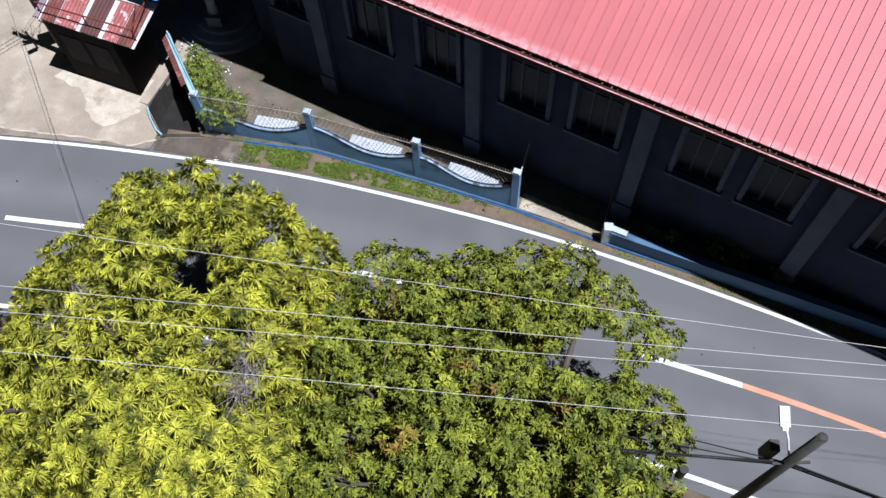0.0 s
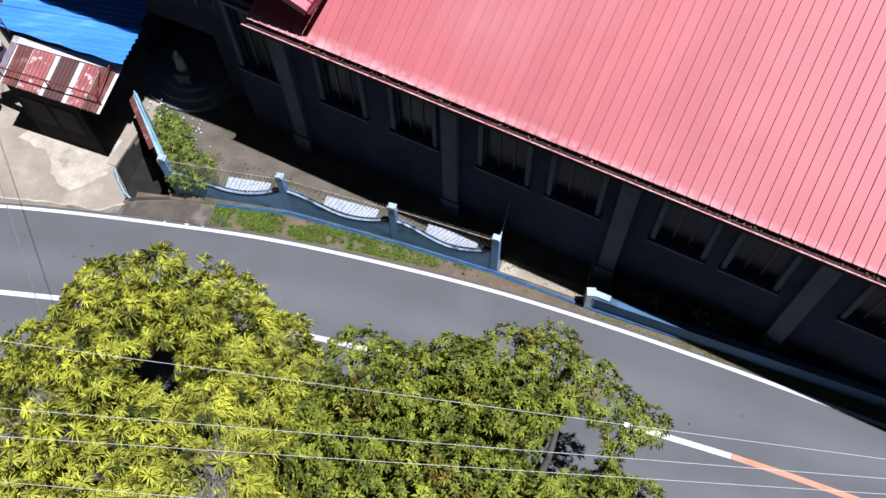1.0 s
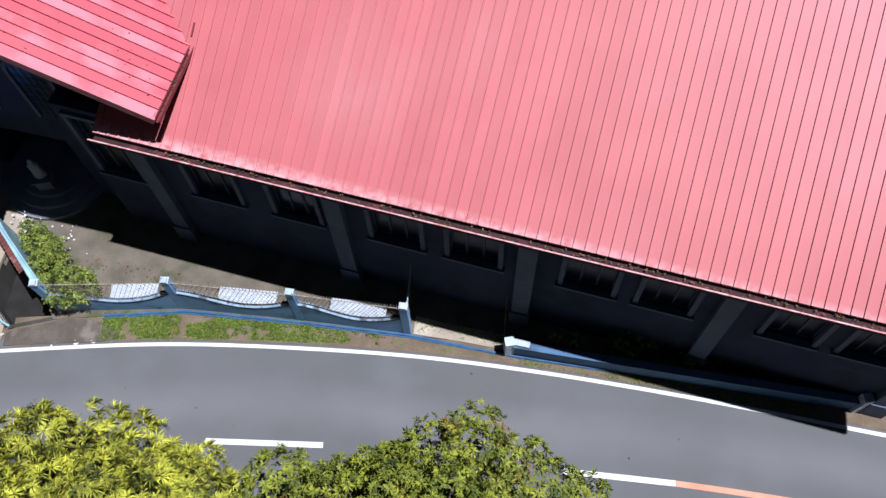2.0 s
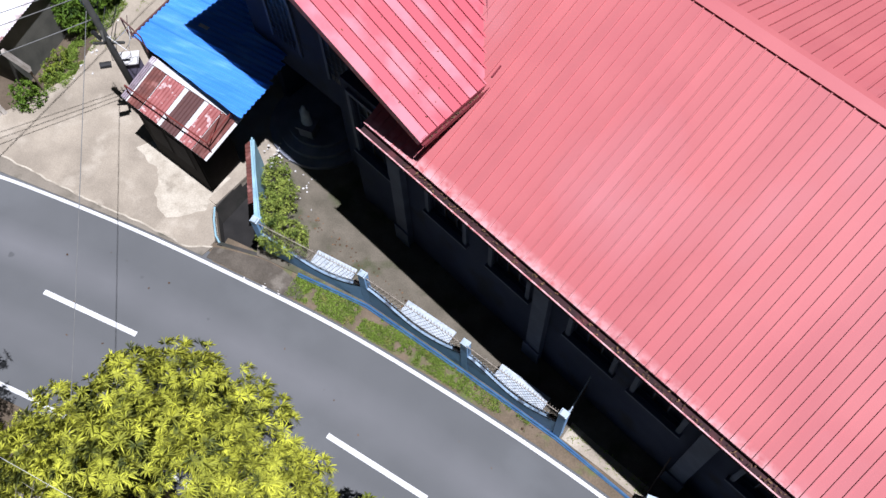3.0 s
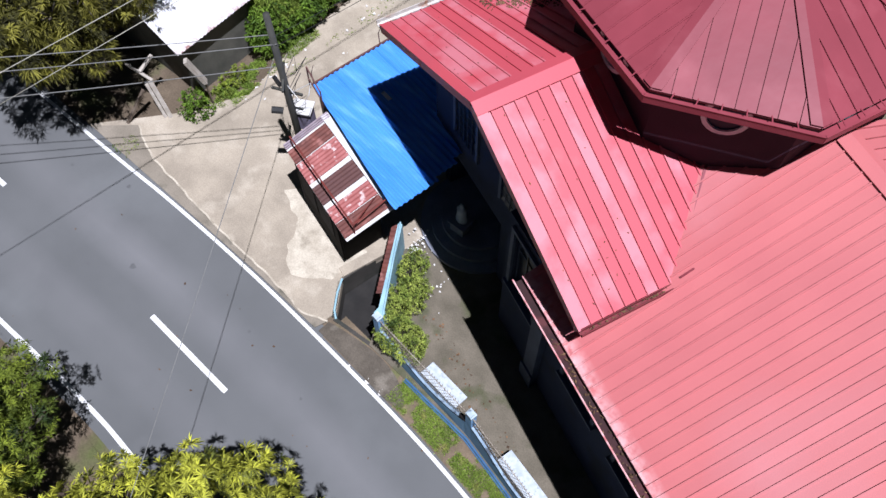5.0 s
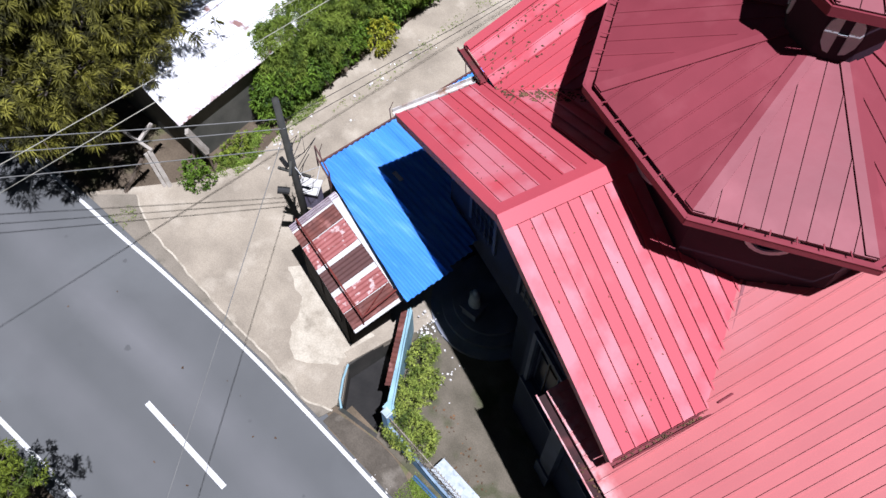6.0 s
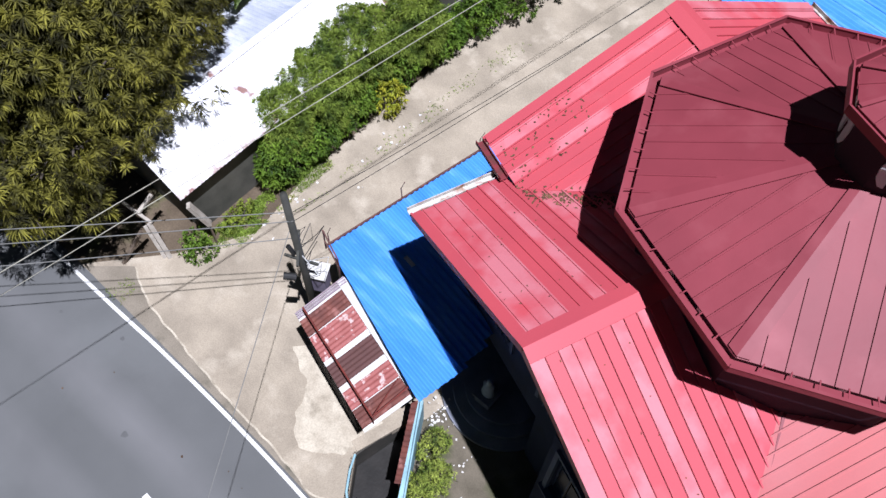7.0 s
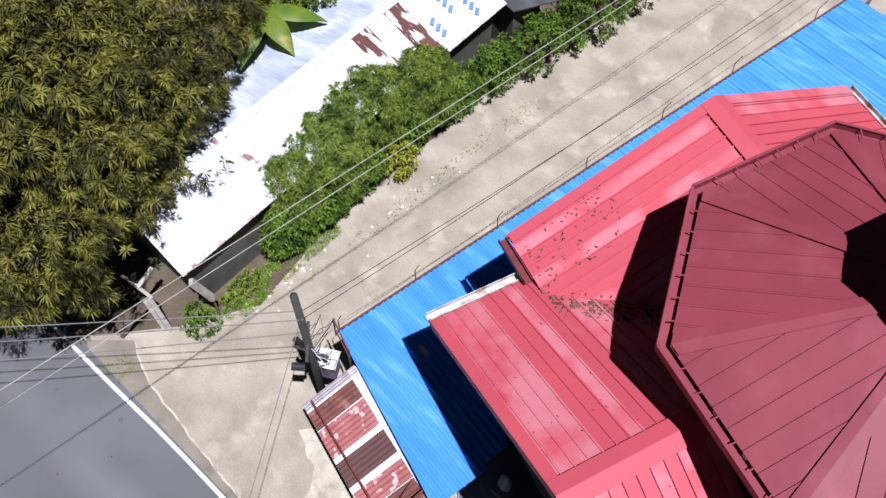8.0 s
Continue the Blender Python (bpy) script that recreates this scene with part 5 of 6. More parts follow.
COPING = mat("dirty_coping_paint", (0.3, 0.4, 0.5), (0.2, 0.28, 0.37), 3.0, 0.7, 0.2, 40, stain=(0.07, 0.09, 0.12), stain_scale=4.0, stain_at=0.52)
fence = thing("boundary_wall", Matrix.Identity(4), "blue churchyard wall with scalloped bays and wire mesh", "wall")
POSTS = [Vector(p) for p in ((-8.95, 16.62, 0), (-5.02, 16.15, 0), (-1.32, 15.24, 0), (1.98, 14.32, 0))]


def wall_bay(a, d, t0, t1):
    x, L = (d - a).normalized(), (d - a).length
    nrm = Vector((-x.y, x.x, 0))
    top = []
    for i in range(25):
        t = i / 24
        low = 0.66
        h = low + (1.28 - low) * max(0, 1 - t / 0.55) ** 2 * (3 - 2 * max(0, 1 - t / 0.55)) if t < 0.55 else low + 0.62 * ((t - 0.55) / 0.45) ** 2
        top.append((0.14 + (L - 0.28) * t, h))
    at = lambda q, o, dz=0.0: a + x * q[0] + nrm * o + Vector((0, 0, q[1] + dz))  # noqa: E731
    b = bmesh.new()
    va = [[b.verts.new(at(q, o)) for q in top] for o in (-0.07, 0.07)]
    vb = [[b.verts.new(at((q[0], -0.2), o)) for q in top] for o in (-0.07, 0.07)]
    for i in range(24):
        b.faces.new((vb[0][i], vb[0][i + 1], va[0][i + 1], va[0][i]))
        b.faces.new((vb[1][i + 1], vb[1][i], va[1][i], va[1][i + 1]))
        b.faces.new((va[0][i], va[0][i + 1], va[1][i + 1], va[1][i]))
    for i in (0, 24):
        b.faces.new((va[0][i], va[1][i], vb[1][i], vb[0][i]))
    part("wall_panel", b, WALL_PAINT, fence, "scalloped blue masonry panel")
    b = bmesh.new()
    for i in range(24):
        beam(b, at(top[i], -0.005, 0.02), at(top[i + 1], -0.005, 0.02), 0.14, 0.03)
    part("coping", b, COPING, fence, "dirty blue moulded coping")
    # flat near-black strip drawn in place of a cut groove
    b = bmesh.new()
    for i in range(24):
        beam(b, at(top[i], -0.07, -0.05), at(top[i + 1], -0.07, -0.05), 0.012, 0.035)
    part("moulding", b, NEAR_BLACK, fence, "dark groove below the coping")
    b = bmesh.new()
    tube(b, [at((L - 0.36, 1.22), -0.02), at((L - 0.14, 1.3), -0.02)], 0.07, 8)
    part("scroll_end", b, NEAR_BLACK, fence)
    # slanting wires of the mesh between the scallop and the rail
    n = 26
    for lean in (-0.5, 0.5):
        for i in range(n):
            x0 = 0.14 + (L - 0.28) * (i + 0.5) / n
            h = float(np.interp(x0, [q[0] for q in top], [q[1] for q in top]))
            x1 = min(max(x0 + lean * (1.93 - h), 0.14), L - 0.14)
            b = bmesh.new()
            tube(b, [at((x0, h), 0.0), at((x1, h + abs(x1 - x0) / 0.5), 0.0)], 0.006, 4)
            part("mesh_wire", b, RAIL, fence)
    b = bmesh.new()
    tube(b, [at((0.1, 1.95), 0), at((L - 0.1, 1.9), 0)], 0.014, 6)
    for i in range(34):
        p = at((0.2 + (L - 0.4) * i / 33, 1.93), 0)
        beam(b, p + Vector((0, 0, -0.03)), p + Vector((0, 0, 0.1)) + nrm * 0.03, 0.014, 0.014, nrm)
    part("spiked_rail", b, RAIL, fence, "weathered rail with short spikes")


for p, q, t0, t1 in zip(POSTS, POSTS[1:], (0.42, 0.3, 0.27), (0.8, 0.79, 0.79)):
    wall_bay(p, q, t0, t1)
    # a whitewashed bench behind each bay
    x, L = (q - p).normalized(), (q - p).length
    nrm = Vector((-x.y, x.x, 0))
    a, d = p + x * (L * t0) + nrm * 0.4, p + x * (L * t1) + nrm * 0.4
    bench = thing("bench", Matrix.Identity(4), "whitewashed concrete bench behind the blue wall", "bench", "yard benches")
    b = bmesh.new()
    beam(b, a + Vector((0, 0, 0.4)), d + Vector((0, 0, 0.4)), 0.5, 0.08)
    part("seat", b, PICKET, bench)
    for e in (0.12, 0.88):
        b = bmesh.new()
        m = a.lerp(d, e)
        beam(b, m - nrm * 0.2 + Vector((0, 0, 0.2)), m + nrm * 0.2 + Vector((0, 0, 0.2)), 0.12, 0.32)
        part("support", b, PICKET, bench)
for i, p in enumerate(POSTS):
    x = ((POSTS[min(i + 1, 3)] - POSTS[max(i - 1, 0)]).normalized())
    m = Matrix.Translation(p) @ Matrix.Rotation(math.atan2(x.y, x.x), 4, "Z")
    b = bmesh.new()
    box(b, (-0.12, -0.08, -0.2), (0.12, 0.12, 2.02), m)
    post = part("post", b, WALL_PAINT, fence, "square blue post")
    b = bmesh.new()
    box(b, (-0.13, -0.09, 2.02), (0.13, 0.13, 2.09), m)
    box(b, (-0.09, -0.09, 2.09), (0.09, 0.09, 2.15), m)
    part("cap", b, TRIM, post, "pale post cap")
# blue pipes at the foot of the wall
for o, r, z in ((-0.1, 0.04, 0.05), (-0.17, 0.025, 0.03)):
    b = bmesh.new()
    tube(b, [Vector((-7.6, 16.3 + o, z)), POSTS[1] + Vector((0, o - 0.05, z)), POSTS[2] + Vector((0, o - 0.05, z)), POSTS[3] + Vector((0, o - 0.02, z)),
             Vector((5.1, 13.1 + o * 0.3, z)), Vector((8.2, 12.15 + o * 0.3, z))], r, 7)
    tagged(part("water_pipe", b, mat("blue_pipe", (0.035, 0.1, 0.22), (0.06, 0.15, 0.27), 3.0, 0.5)), "thin blue water pipe laid along the wall foot", "pipe", "water pipes")

# side wall from the corner post to the store, with a rusty sheet leaning on it
side = thing("side_wall", Matrix.Identity(4), "flaking pale blue side wall with rusty red sheet", "wall")
s0, s1 = Vector((-9.12, 16.85, 0)), Vector((-10.72, 19.55, 0))
xs = (s1 - s0).normalized()
ns = Vector((-xs.y, xs.x, 0))
b = bmesh.new()
beam(b, s0 + Vector((0, 0, 0.42)), s1 + Vector((0, 0, 0.42)), 0.14, 2.3)
part("wall_panel", b, LIGHT_BLUE, side)
b = bmesh.new()
corrugated(b, s0 + xs * 0.75 + ns * 0.2 + Vector((0, 0, -1.04)), Vector((0, 0, 1)) - ns * 0.02, xs, 2.44, 2.35, 15, 0.012)
part("leaning_sheet", b, RUST_A, side, "rusty red metal sheet")
b = bmesh.new()
corrugated(b, s0 + xs * 0.7 + ns * 0.26 + Vector((0, 0, 1.48)), Vector((0, 0, 0.35)) - ns, xs, 0.22, 2.4, 15, 0.012)
part("capping_sheet", b, RUST_A, side, "rusty red capping sheet")
b = bmesh.new()
tube(b, [s0 + Vector((0.1, 0.05, 1.62)), s0.lerp(s1, 0.5) + Vector((0.06, 0.03, 1.66)), s1 + Vector((0.02, 0, 1.7))], 0.03, 6)
part("rail", b, LIGHT_BLUE, side)
b = bmesh.new()
box(b, (-9.28, 16.78, -0.2), (-9.0, 17.02, 1.62))
part("pier", b, LIGHT_BLUE, side, "stained white corner pier")
b = bmesh.new()
tube(b, [(-11.42, 17.4, 0.06), (-11.2, 16.95, 0.06), (-10.85, 16.45, 0.05), (-10.6, 16.26, 0.05)], 0.035, 7)
tagged(part("hose", b, LIGHT_BLUE), "pale blue hose along the drain pit rim", "hose")
b = bmesh.new()
beam(b, (-11.6, 17.55, 0.03), (-11.08, 19.2, 0.03), 0.36, 0.12)
tagged(part("kerb", b, CONCRETE), "concrete kerb along the drain pit", "kerb", kind="structure")

# low wall beyond the gate, and the gate
low = thing("low_wall", Matrix.Identity(4), "low blue masonry wall beside the churchyard garden", "wall")
l0, l1 = Vector((5.0, 13.24, 0)), Vector((14.85, 10.1, 0))
b = bmesh.new()
beam(b, l0 + Vector((0, 0, 0.25)), l1 + Vector((0, 0, 0.25)), 0.16, 0.9)
part("wall_panel", b, LOW_PAINT, low)
b = bmesh.new()
beam(b, l0 + Vector((0, 0, 0.73)), l1 + Vector((0, 0, 0.73)), 0.24, 0.06)
part("coping", b, LOW_PAINT, low)
for p, h in ((l0, 0.95), (l1, 1.1)):
    b = bmesh.new()
    box(b, (p.x - 0.14, p.y - 0.14, -0.2), (p.x + 0.14, p.y + 0.14, h))
    part("post", b, TRIM, low, "pale end post")
b = bmesh.new()
beam(b, l0 + Vector((0.1, 0.03, 0.8)), l0 + (l1 - l0) * 0.06 + Vector((0, 0.03, 0.8)), 0.2, 0.08)
part("white_slab", b, TRIM, low, "whitewashed coping slab")
gate = thing("gate", Matrix.Identity(4), "thin dark iron gate standing open into the churchyard", "gate")
g0 = POSTS[3] + Vector((0.12, 0.16, 0))
g1 = g0 + Vector((0.35, 1.75, 0))
for p, q, r in ((g0, g0 + Vector((0, 0, 2.0)), 0.03), (g1, g1 + Vector((0, 0, 1.9)), 0.025)):
    b = bmesh.new()
    tube(b, [p + Vector((0, 0, 0.05)), q], r, 6)
    part("stile", b, TRIM if r > 0.028 else IRON, gate)
for h in (0.25, 1.0, 1.85):
    b = bmesh.new()
    tube(b, [g0 + Vector((0, 0, h)), g1 + Vector((0, 0, h))], 0.02, 6)
    part("rail", b, TRIM if h > 1.5 else IRON, gate)
for i in range(1, 10):
    b = bmesh.new()
    p = g0.lerp(g1, i / 10)
    tube(b, [p + Vector((0, 0, 0.25)), p + Vector((0, 0, 1.85))], 0.012, 5)
    part("bar", b, IRON, gate)
b = bmesh.new()
tube(b, [(4.92, 13.55, 0.0), (5.05, 14.3, 1.9)], 0.02, 6)
tagged(part("iron_stay", b, IRON), "leaning thin iron stay beside the low wall", "post")

# ---- steps and statue in the porch ----
STONE = mat("grey_step_stone", (0.24, 0.25, 0.29), (0.17, 0.18, 0.22), 1.5, 0.8, 0.3, 25)
to_world = church.matrix_world
sc = to_world @ Vector((-7.15, 1.8, 0))
for k, r in enumerate((1.95, 1.6, 1.25)):
    b = bmesh.new()
    ring = [(sc.x + r * math.cos(2 * math.pi * i / 36), sc.y + r * math.sin(2 * math.pi * i / 36)) for i in range(36)]
    slab(b, ring, 0.04 + 0.16 * k, 0.2 + 0.16 * k)
    tagged(part("curved_step", b, STONE), "curved grey stone step below the church porch", "step", "porch steps", "structure")
sp = to_world @ Vector((-7.0, 1.05, 0))
b = bmesh.new()
box(b, (sp.x - 0.26, sp.y - 0.26, 0.52), (sp.x + 0.26, sp.y + 0.26, 0.98))
box(b, (sp.x - 0.32, sp.y - 0.32, 0.98), (sp.x + 0.32, sp.y + 0.32, 1.05))
tagged(part("pedestal", b, STONE), "square grey stone pedestal on the curved steps", "pedestal")
b = bmesh.new()
rings = []
for z, r in ((1.05, 0.18), (1.12, 0.19), (1.38, 0.16), (1.6, 0.15), (1.72, 0.165), (1.8, 0.09), (1.84, 0.075), (1.91, 0.09), (1.98, 0.075), (2.03, 0.02)):
    rings.append([b.verts.new((sp.x + r * math.cos(a) * (1.15 if z < 1.79 else 1), sp.y + r * math.sin(a) * 0.85, z)) for a in (2 * math.pi * i / 14 for i in range(14))])
for p, q in zip(rings, rings[1:]):
    for i in range(14):
        b.faces.new((p[i], p[(i + 1) % 14], q[(i + 1) % 14], q[i]))
b.faces.new(rings[0][::-1])
b.faces.new(rings[-1])
tagged(part("statue", b, mat("painted_plaster", (0.48, 0.53, 0.6), (0.4, 0.45, 0.52), 3.0, 0.7), smooth=True), "pale painted plaster statue on a pedestal", "statue")

# ---- poles and wires ----
POLE = mat("dark_pole", (0.07, 0.07, 0.06), (0.045, 0.045, 0.04), 2.0, 0.8, 0.4, 25)
BLACK = mat("black_rubber", (0.02, 0.02, 0.02), (0.03, 0.03, 0.03), 3.0, 0.6, 0.1, 30)
WIRE_PALE = mat("bare_aluminium_wire", (0.8, 0.8, 0.77), (0.7, 0.7, 0.68), 3.0, 0.4, 0, 30, metal=0.2, grain=0)


WIRE_GREY = mat("weathered_cable_sheath", (0.42, 0.41, 0.33), (0.3, 0.29, 0.24), 3.0, 0.7, 0, 30, grain=0)


CABLE_GREY = mat("dusty_grey_cable", (0.2, 0.2, 0.19), (0.16, 0.16, 0.15), 3.0, 0.8, 0, 30, grain=0)


def utility_pole(x, y, h, r, label):
    root = thing("utility_pole", Matrix.Identity(4), label, "pole", "utility poles")
    b = bmesh.new()
    tube(b, [(x, y, -0.3), (x, y, h / 2), (x, y, h)], r, 12, r * 0.75)
    part("shaft", b, POLE, root, smooth=True)
    return root


pole = utility_pole(-15.1, 19.6, 7.8, 0.125, "dark wooden utility pole beside the store with meter boxes")
for z, a, ln in ((4.55, 0.4, 0.5), (5.2, -0.8, 0.55)):
    b = bmesh.new()
    d = Vector((math.cos(a), math.sin(a), 0)) * ln
    beam(b, Vector((-15.1, 19.6, z)) - d, Vector((-15.1, 19.6, z)) + d, 0.07, 0.07)
    part("crossarm", b, POLE, pole)
b = bmesh.new()
tube(b, [(-15.2, 19.35, 3.75), (-15.28, 19.28, 3.78), (-15.46, 19.12, 3.82)], 0.11, 12)
part("splice_case", b, BLACK, pole, "black cable splice case", smooth=False)
b = bmesh.new()
tube(b, [(-15.3, 19.55, 4.7), (-15.42, 19.5, 5.05)], 0.07, 10)
part("insulator", b, BLACK, pole)
b = bmesh.new()
box(b, (-0.34, -0.28, 3.36), (0.34, 0.28, 3.4), Matrix.Translation((-15.1, 19.98, 0)) @ Matrix.Rotation(0.5, 4, "Z"))
part("box_lid", b, WHITE_METAL, pole, "white metal lid")
b = bmesh.new()
box(b, (-0.28, -0.22, 2.5), (0.28, 0.22, 3.36), Matrix.Translation((-15.1, 19.98, 0)) @ Matrix.Rotation(0.5, 4, "Z"))
part("meter_box", b, mat("mauve_box", (0.25, 0.22, 0.3), (0.18, 0.16, 0.22), 3.0), pole)
rng = np.random.default_rng(8)
for k in range(9):
    b = bmesh.new()
    z = rng.uniform(4.2, 6.6)
    p = Vector((-15.1, 19.6, z))
    e = p + Vector((rng.uniform(-0.7, 0.9), rng.uniform(-0.3, 1.0), rng.uniform(-0.9, 0.2)))
    tube(b, [p, p.lerp(e, 0.5) + Vector((rng.uniform(-0.3, 0.3), rng.uniform(-0.3, 0.3), -0.5)), e, e + Vector((rng.uniform(-0.3, 0.3), 0.2, 0.35)), Vector((-15.1, 19.6, z - 0.6))], 0.011, 5)
    part("cable_loop", b, BLACK if k % 3 else WIRE_PALE, pole)

corner_pole = utility_pole(8.05, 4.76, 8.3, 0.14, "dark utility pole with street lamp beside the road")
b = bmesh.new()
tube(b, [(8.0, 4.8, 6.5), (7.9, 5.1, 6.85), (7.85, 5.34, 6.93)], 0.025, 7)
part("lamp_arm", b, WHITE_METAL, corner_pole, "pale lamp arm")
b = bmesh.new()
box(b, (-0.105, -0.22, -0.04), (0.105, 0.22, 0.04), Matrix.Translation((7.84, 5.55, 6.93)) @ Matrix.Rotation(radians(8), 4, "X"))
box(b, (-0.06, -0.3, -0.03), (0.06, -0.22, 0.03), Matrix.Translation((7.84, 5.55, 6.93)) @ Matrix.Rotation(radians(8), 4, "X"))
part("lamp_head", b, WHITE_METAL, corner_pole, "white flat lamp head")
b = bmesh.new()
box(b, (7.55, 4.85, 5.9), (7.75, 5.1, 6.75))
part("meter_box", b, POLE, corner_pole)
b = bmesh.new()
beam(b, (7.7, 4.7, 6.3), (8.5, 4.8, 6.3), 0.06, 0.06)
part("crossarm", b, POLE, corner_pole)
for y, z, ln in ((4.98, 6.0, 0.3), (4.52, 5.9, 0.55)):
    b = bmesh.new()
    tube(b, [(5.95, y, z - ln), (5.95, y, z)], 0.1, 10)
    part("splice_case", b, BLACK, corner_pole)


def wire(pts_from, pts_to, drop, r, material, label, group):
    b = bmesh.new()
    tube(b, sag(pts_from, pts_to, drop, 24), r, 5)
    tagged(part("wire", b, material), label, "wire", group)


for y0, y1 in ((7.36, 5.2), (6.05, 5.6), (5.52, 5.53), (4.72, 4.38)):
    wire((-34, y0 + (y0 - y1) * 0.9, 10.0), (32, y1 - (y0 - y1) * 0.35, 10.0), 0.4, 0.0045, WIRE_PALE, "pale bare power line above the roadside trees", "power lines")
for a, c in (((-20.2, -6, 9.9), (-11.6, 48, 9.5)), ((-20.9, -6, 8.0), (-11.4, 48, 9.6))):
    wire(a, c, 0.3, 0.01, WIRE_GREY, "pale insulated power line over the alley", "power lines")
for k, (dx, z) in enumerate(((0, 7.0), (0.12, 6.7), (-0.1, 5.6))):
    wire((-15.1 + dx, 19.6, z), (-34 + dx, 1.0 - k * 0.8, z + 0.2), 0.4, 0.014, CABLE_GREY, "slack dusty grey cable from the utility pole", "cables")
wire((-15.22, 19.55, 6.0), (-0.3, -5.0, 6.3), 0.2, 0.011, CABLE_GREY, "slack grey cable crossing the road", "cables")
wire((-15.1, 19.6, 6.9), (-9.5, 48, 7.2), 0.5, 0.009, BLACK, "slack black cable along the alley", "cables")
wire((-15.1, 19.6, 6.5), (-10.2, 48, 6.9), 0.6, 0.009, BLACK, "slack black cable along the alley", "cables")
for k, (y, z) in enumerate(((5.1, 6.25), (5.0, 6.1), (4.6, 6.3), (4.55, 6.2), (4.7, 6.05))):
    wire((5.2 - k, y + 0.15, z - 0.05), (8.05, 4.76, z), 0.02, 0.016, BLACK, "black telephone cable at the corner pole", "cables")
    wire((8.05, 4.76, z), (30, y - 6.8 + 0.2 * k, z - 0.1), 0.25, 0.016, BLACK, "black telephone cable at the corner pole", "cables")

# ---- the house across the alley ----
WHITE_ROOF = mat("whitewashed_sheet", (0.86, 0.85, 0.85), (0.74, 0.75, 0.8), 0.5, 0.5, 0.15, 25, stain=(0.3, 0.17, 0.15), stain_scale=0.85, stain_at=0.645, soft=0.03, vary=0.04, edge=((0.3, 0.16, 0.13), (-1.0, 0.0, 0.0), 20.26, 0.5))
RUST_BARE = mat("bare_rust", (0.16, 0.065, 0.05), (0.1, 0.045, 0.035), 2.5, 0.8, 0.3, 25, stain=(0.74, 0.7, 0.69), stain_scale=1.5, stain_at=0.52, soft=0.04, stretch=(0.0, 0.5, 2.2, 1.0))
# blue-grey whitewash with paler streaks, for the far slope
GREY_ROOF = mat("grey_whitewashed_sheet", (0.36, 0.4, 0.49), (0.6, 0.63, 0.7), 0.9, 0.6, 0.15, 25, stain=(0.78, 0.79, 0.83), stain_scale=1.0, stain_at=0.52, soft=0.2, stretch=(0.5, 0.5, 1.3, 1.0))
house = thing("house", Matrix.Identity(4), "low house with whitewashed corrugated roof beside the alley", "house")
EAVE_X, RIDGE_X = -20.36, -22.9
for k in range(19):
    y0 = 19.15 + 0.79 * k
    b = bmesh.new()
    corrugated(b, (EAVE_X, y0, 2.55 + 0.004 * (k % 2)), (RIDGE_X - EAVE_X, 0.1, 0.75), (0, 1, 0), 2.66, 0.82, 5, 0.018)
    part("roof_sheet", b, RUST_BARE if k in (12, 14) else WHITE_ROOF, house)
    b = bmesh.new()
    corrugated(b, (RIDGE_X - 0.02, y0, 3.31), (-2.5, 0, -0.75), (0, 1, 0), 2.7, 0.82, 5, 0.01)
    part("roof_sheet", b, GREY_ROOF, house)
b = bmesh.new()
beam(b, (RIDGE_X, 19.1, 3.325), (RIDGE_X, 34.2, 3.325), 0.3, 0.012)
part("ridge_cap", b, WHITE_ROOF, house)
# base colour lowered to hold the shade under the house eave
HOUSE_WALL = mat("house_wall", (0.14, 0.135, 0.115), (0.08, 0.08, 0.068), 1.0, 0.9, 0.4, 25, spec=0.1)
for q in (((-20.8, 19.5, 0), (-20.65, 33.8, 2.55)), ((-24.9, 19.5, 0), (-24.75, 33.8, 2.55)), ((-24.75, 19.5, 0), (-20.8, 19.65, 2.55)), ((-24.75, 33.65, 0), (-20.8, 33.8, 2.55))):
    b = bmesh.new()
    box(b, (q[0][0], q[0][1], -0.05), q[1])
    part("wall", b, HOUSE_WALL, house)
TARP = mat("blue_tarp", (0.12, 0.2, 0.55), (0.2, 0.3, 0.6), 8.0, 0.5)
for k, (y, d) in enumerate(((31.3, 0.5), (32.2, 1.0), (32.9, 0.35), (33.4, 1.2))):
    b = bmesh.new()
    x = EAVE_X - d
    for i in range(3):
        beam(b, (x - 0.28 * i, y, 2.62 + (d + 0.28 * i) * 0.29), (x - 0.28 * i - 0.16, y + 0.25, 2.62 + (d + 0.28 * i + 0.16) * 0.29), 0.16, 0.02)
    tagged(part("tarp_scrap", b, TARP), "scraps of blue printed tarpaulin on the white roof", "tarp", "tarp scraps")
# sagging dark annexe at the far end
annex = thing("annexe", Matrix.Identity(4), "dark lean-to annexe at the far end of the house", "shed")
b = bmesh.new()
prism(b, [(-20.1, 34.3, 2.2), (-19.2, 36.5, 1.9), (-21.6, 37.3, 2.2), (-22.6, 34.4, 2.6)], (0, 0, 0.05))
part("roof", b, mat("dark_felt", (0.06, 0.06, 0.06), (0.1, 0.1, 0.1), 1.5), annex)
b = bmesh.new()
box(b, (-22.3, 34.5, -0.05), (-20.2, 36.2, 1.95))
part("wall", b, HOUSE_WALL, annex)

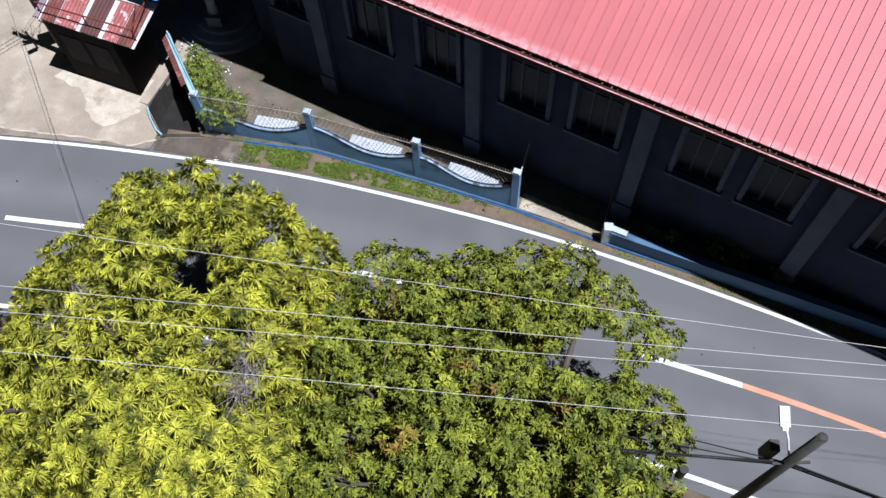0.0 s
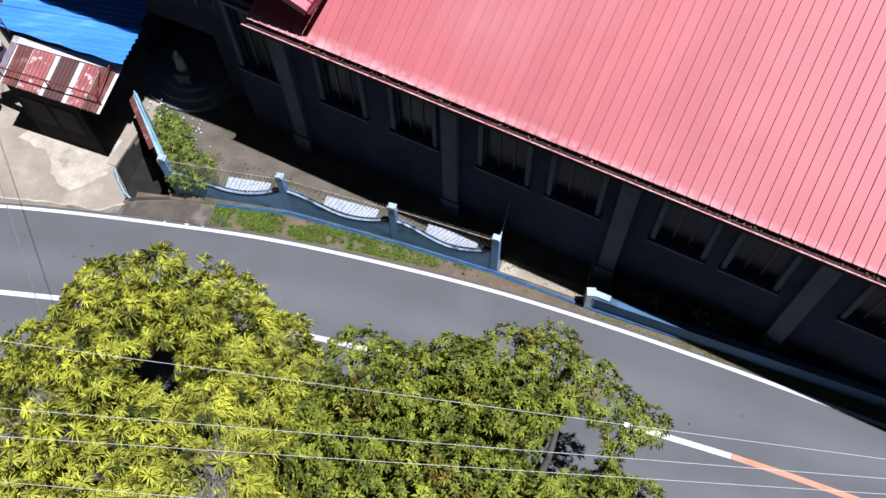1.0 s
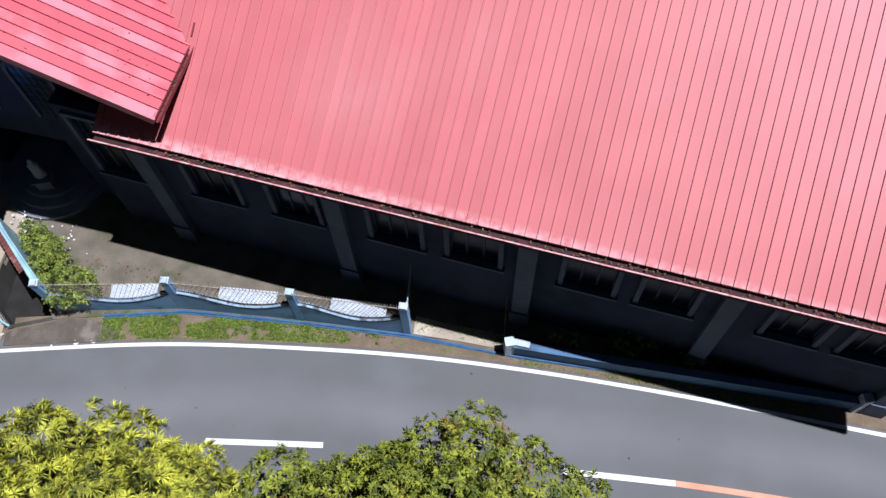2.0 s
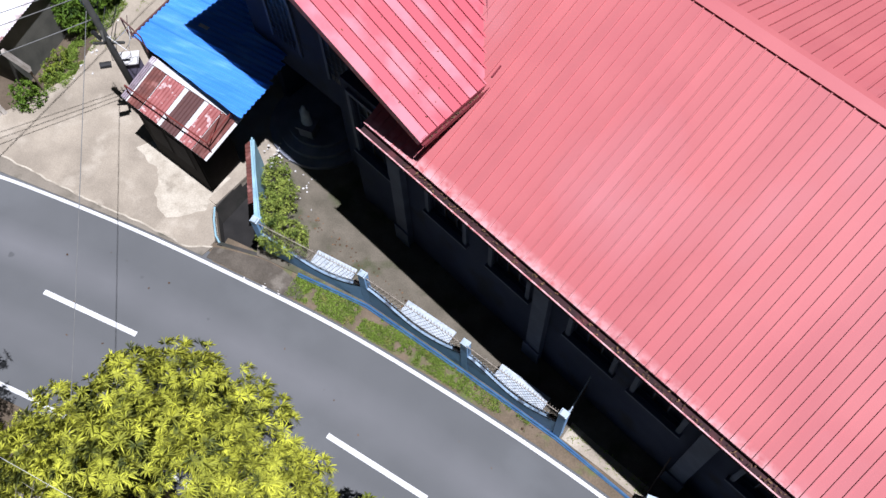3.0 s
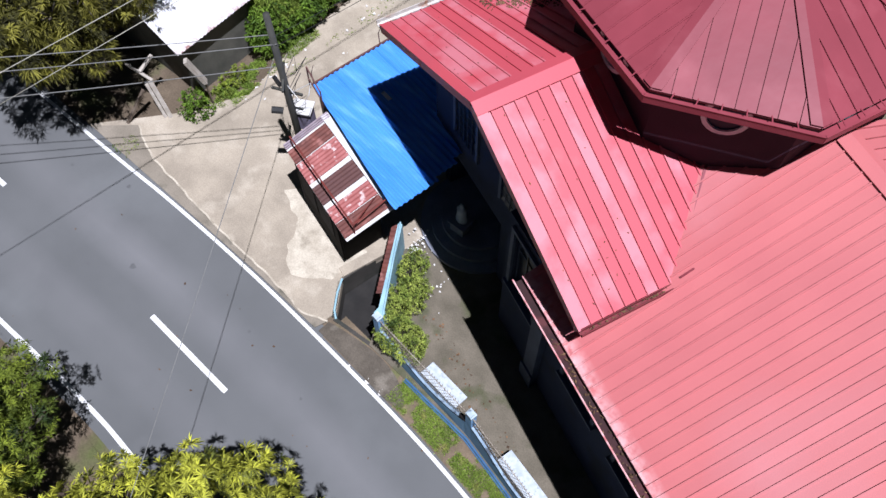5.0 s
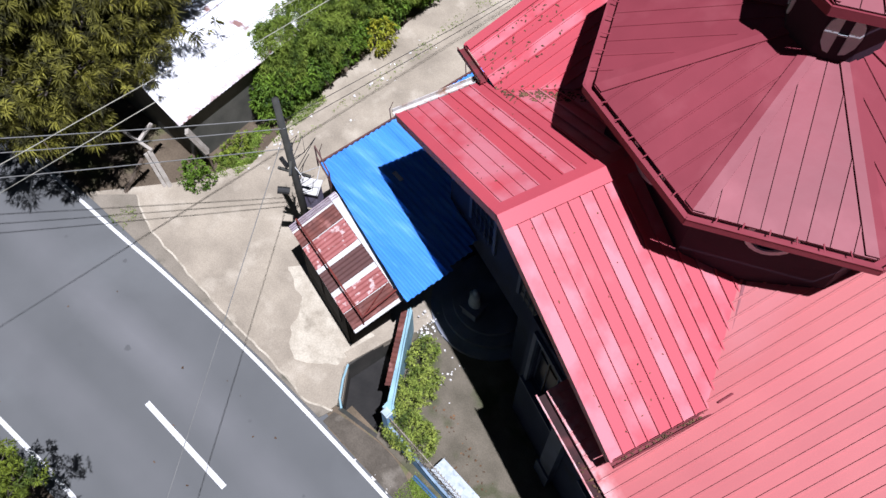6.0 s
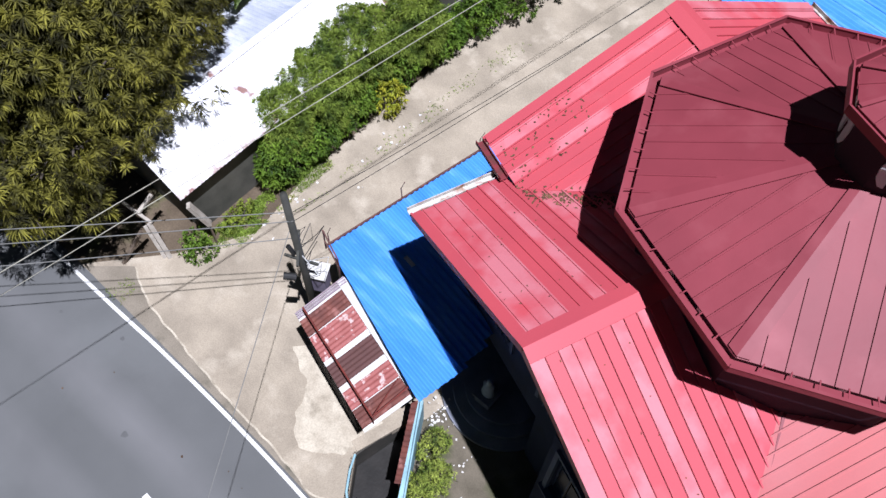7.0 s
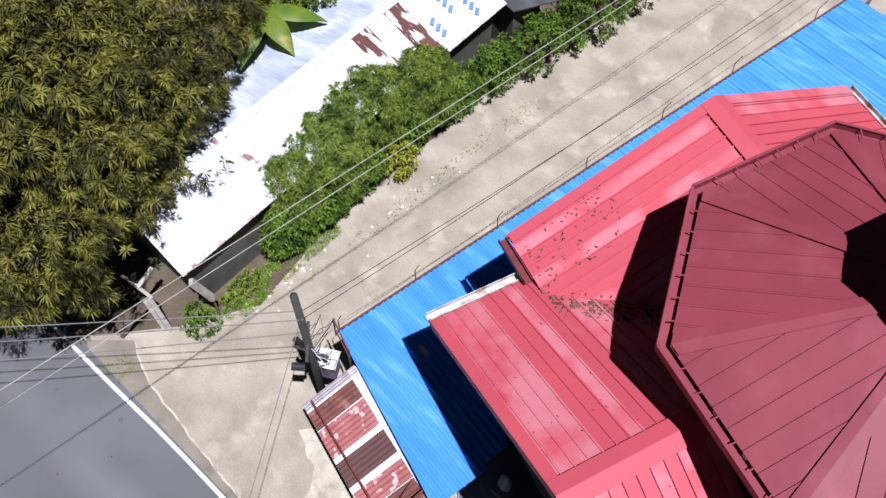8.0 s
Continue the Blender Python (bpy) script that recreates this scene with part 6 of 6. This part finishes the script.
# timber posts and boards by the house corner
for a, c, w, m, lab in (((-20.61, 18.08, 0.0), (-21.13, 18.16, 1.55), 0.15, PALE_TIMBER, "leaning bleached timber post by the alley mouth"), ((-20.74, 17.96, 0.0), (-21.22, 18.03, 1.45), 0.11, PALE_TIMBER, "leaning bleached timber post by the alley mouth"),
                        ((-22.34, 18.1, 1.6), (-21.05, 18.22, 1.6), 0.1, PALE_TIMBER, "crossed weathered timber on leaning posts"), ((-21.6, 18.15, 1.7), (-21.72, 18.85, 1.85), 0.12, PALE_TIMBER, "crossed weathered timber on leaning posts"),
                        ((-20.15, 19.22, 2.42), (-19.9, 19.52, 1.2), 0.22, PALE_TIMBER, "loose white plank hanging at the eave"), ((-21.6, 16.9, 0.0), (-21.4, 17.9, 1.1), 0.12, TIMBER, "short weathered timber stake by the alley"),
                        ((-19.92, 19.5, 0.0), (-19.92, 19.5, 1.25), 0.08, TIMBER, "short weathered timber stake by the alley")):
    b = bmesh.new()
    beam(b, a, c, w, w * 0.6)
    tagged(part("timber_post", b, m), lab, "timber", "timbers")

# ---- rubble and scraps ----
PAPER = mat("white_scrap", (0.7, 0.69, 0.66), (0.55, 0.52, 0.48), 5.0, 0.7, 0.1, 30, island=0.2)


def scraps(name, seed, make, count, size, material, label):
    """Crumpled scraps: bent quads with a little height."""
    r = np.random.default_rng(seed)
    V, F = [], []
    for i in range(count):
        x, y, z = make(r)
        a, s = r.uniform(0, 6.28), size * r.uniform(0.4, 1.3)
        d = np.array([math.cos(a), math.sin(a), 0])
        e = np.array([-d[1], d[0], 0]) * r.uniform(0.4, 1)
        p = np.array([x, y, z])
        V += [p - d * s - e * s, p + d * s - e * s + [0, 0, s * 0.5], p + d * s + e * s, p - d * s + e * s + [0, 0, s * 0.7]]
        F += [[4 * i, 4 * i + 1, 4 * i + 2], [4 * i, 4 * i + 2, 4 * i + 3]]
    tagged(new(name, mesh_from(name, np.array(V), np.array(F), material)), label, "litter", kind="stuff")


scraps("litter", 1, lambda r: (r.uniform(-9.9, -8.6) + r.normal(0, 0.2), r.uniform(18.0, 20.0), 0.06), 22, 0.03, PAPER, "white scraps and rubble in the yard corner")
scraps("litter", 2, lambda r: (-10.3 + r.normal(0, 0.25), 19.9 + r.normal(0, 0.3), 0.07 + abs(r.normal(0, 0.15))), 35, 0.035, PAPER, "heap of pale rubble below the blue roof")
scraps("litter", 3, lambda r: (-19.1 + r.normal(0, 0.25), r.uniform(20, 23.5), 0.05), 12, 0.055, PAPER, "white scraps along the alley edge")
scraps("litter", 4, lambda r: (-18.4 + r.normal(0, 0.25), r.uniform(24, 29), 0.05), 18, 0.045, PAPER, "white scraps along the alley edge")
scraps("litter", 5, lambda r: (r.uniform(-10, -7.6), 15.55 + r.normal(0, 0.12), 0.0), 10, 0.06, PAPER, "white scraps on the road verge")
scraps("yard_leaves", 6, lambda r: (lambda u, v: tuple((to_world @ Vector((u, v, 0.06))).to_3d()))(r.uniform(-5, 6), -0.9 - abs(r.normal(0, 0.35))), 160, 0.03, DEBRIS, "fallen leaves on the churchyard floor")
scraps("road_leaves", 7, lambda r: (r.uniform(-20, 12), r.uniform(9.5, 15), 0.012), 40, 0.03, DEBRIS, "few fallen leaves on the road")
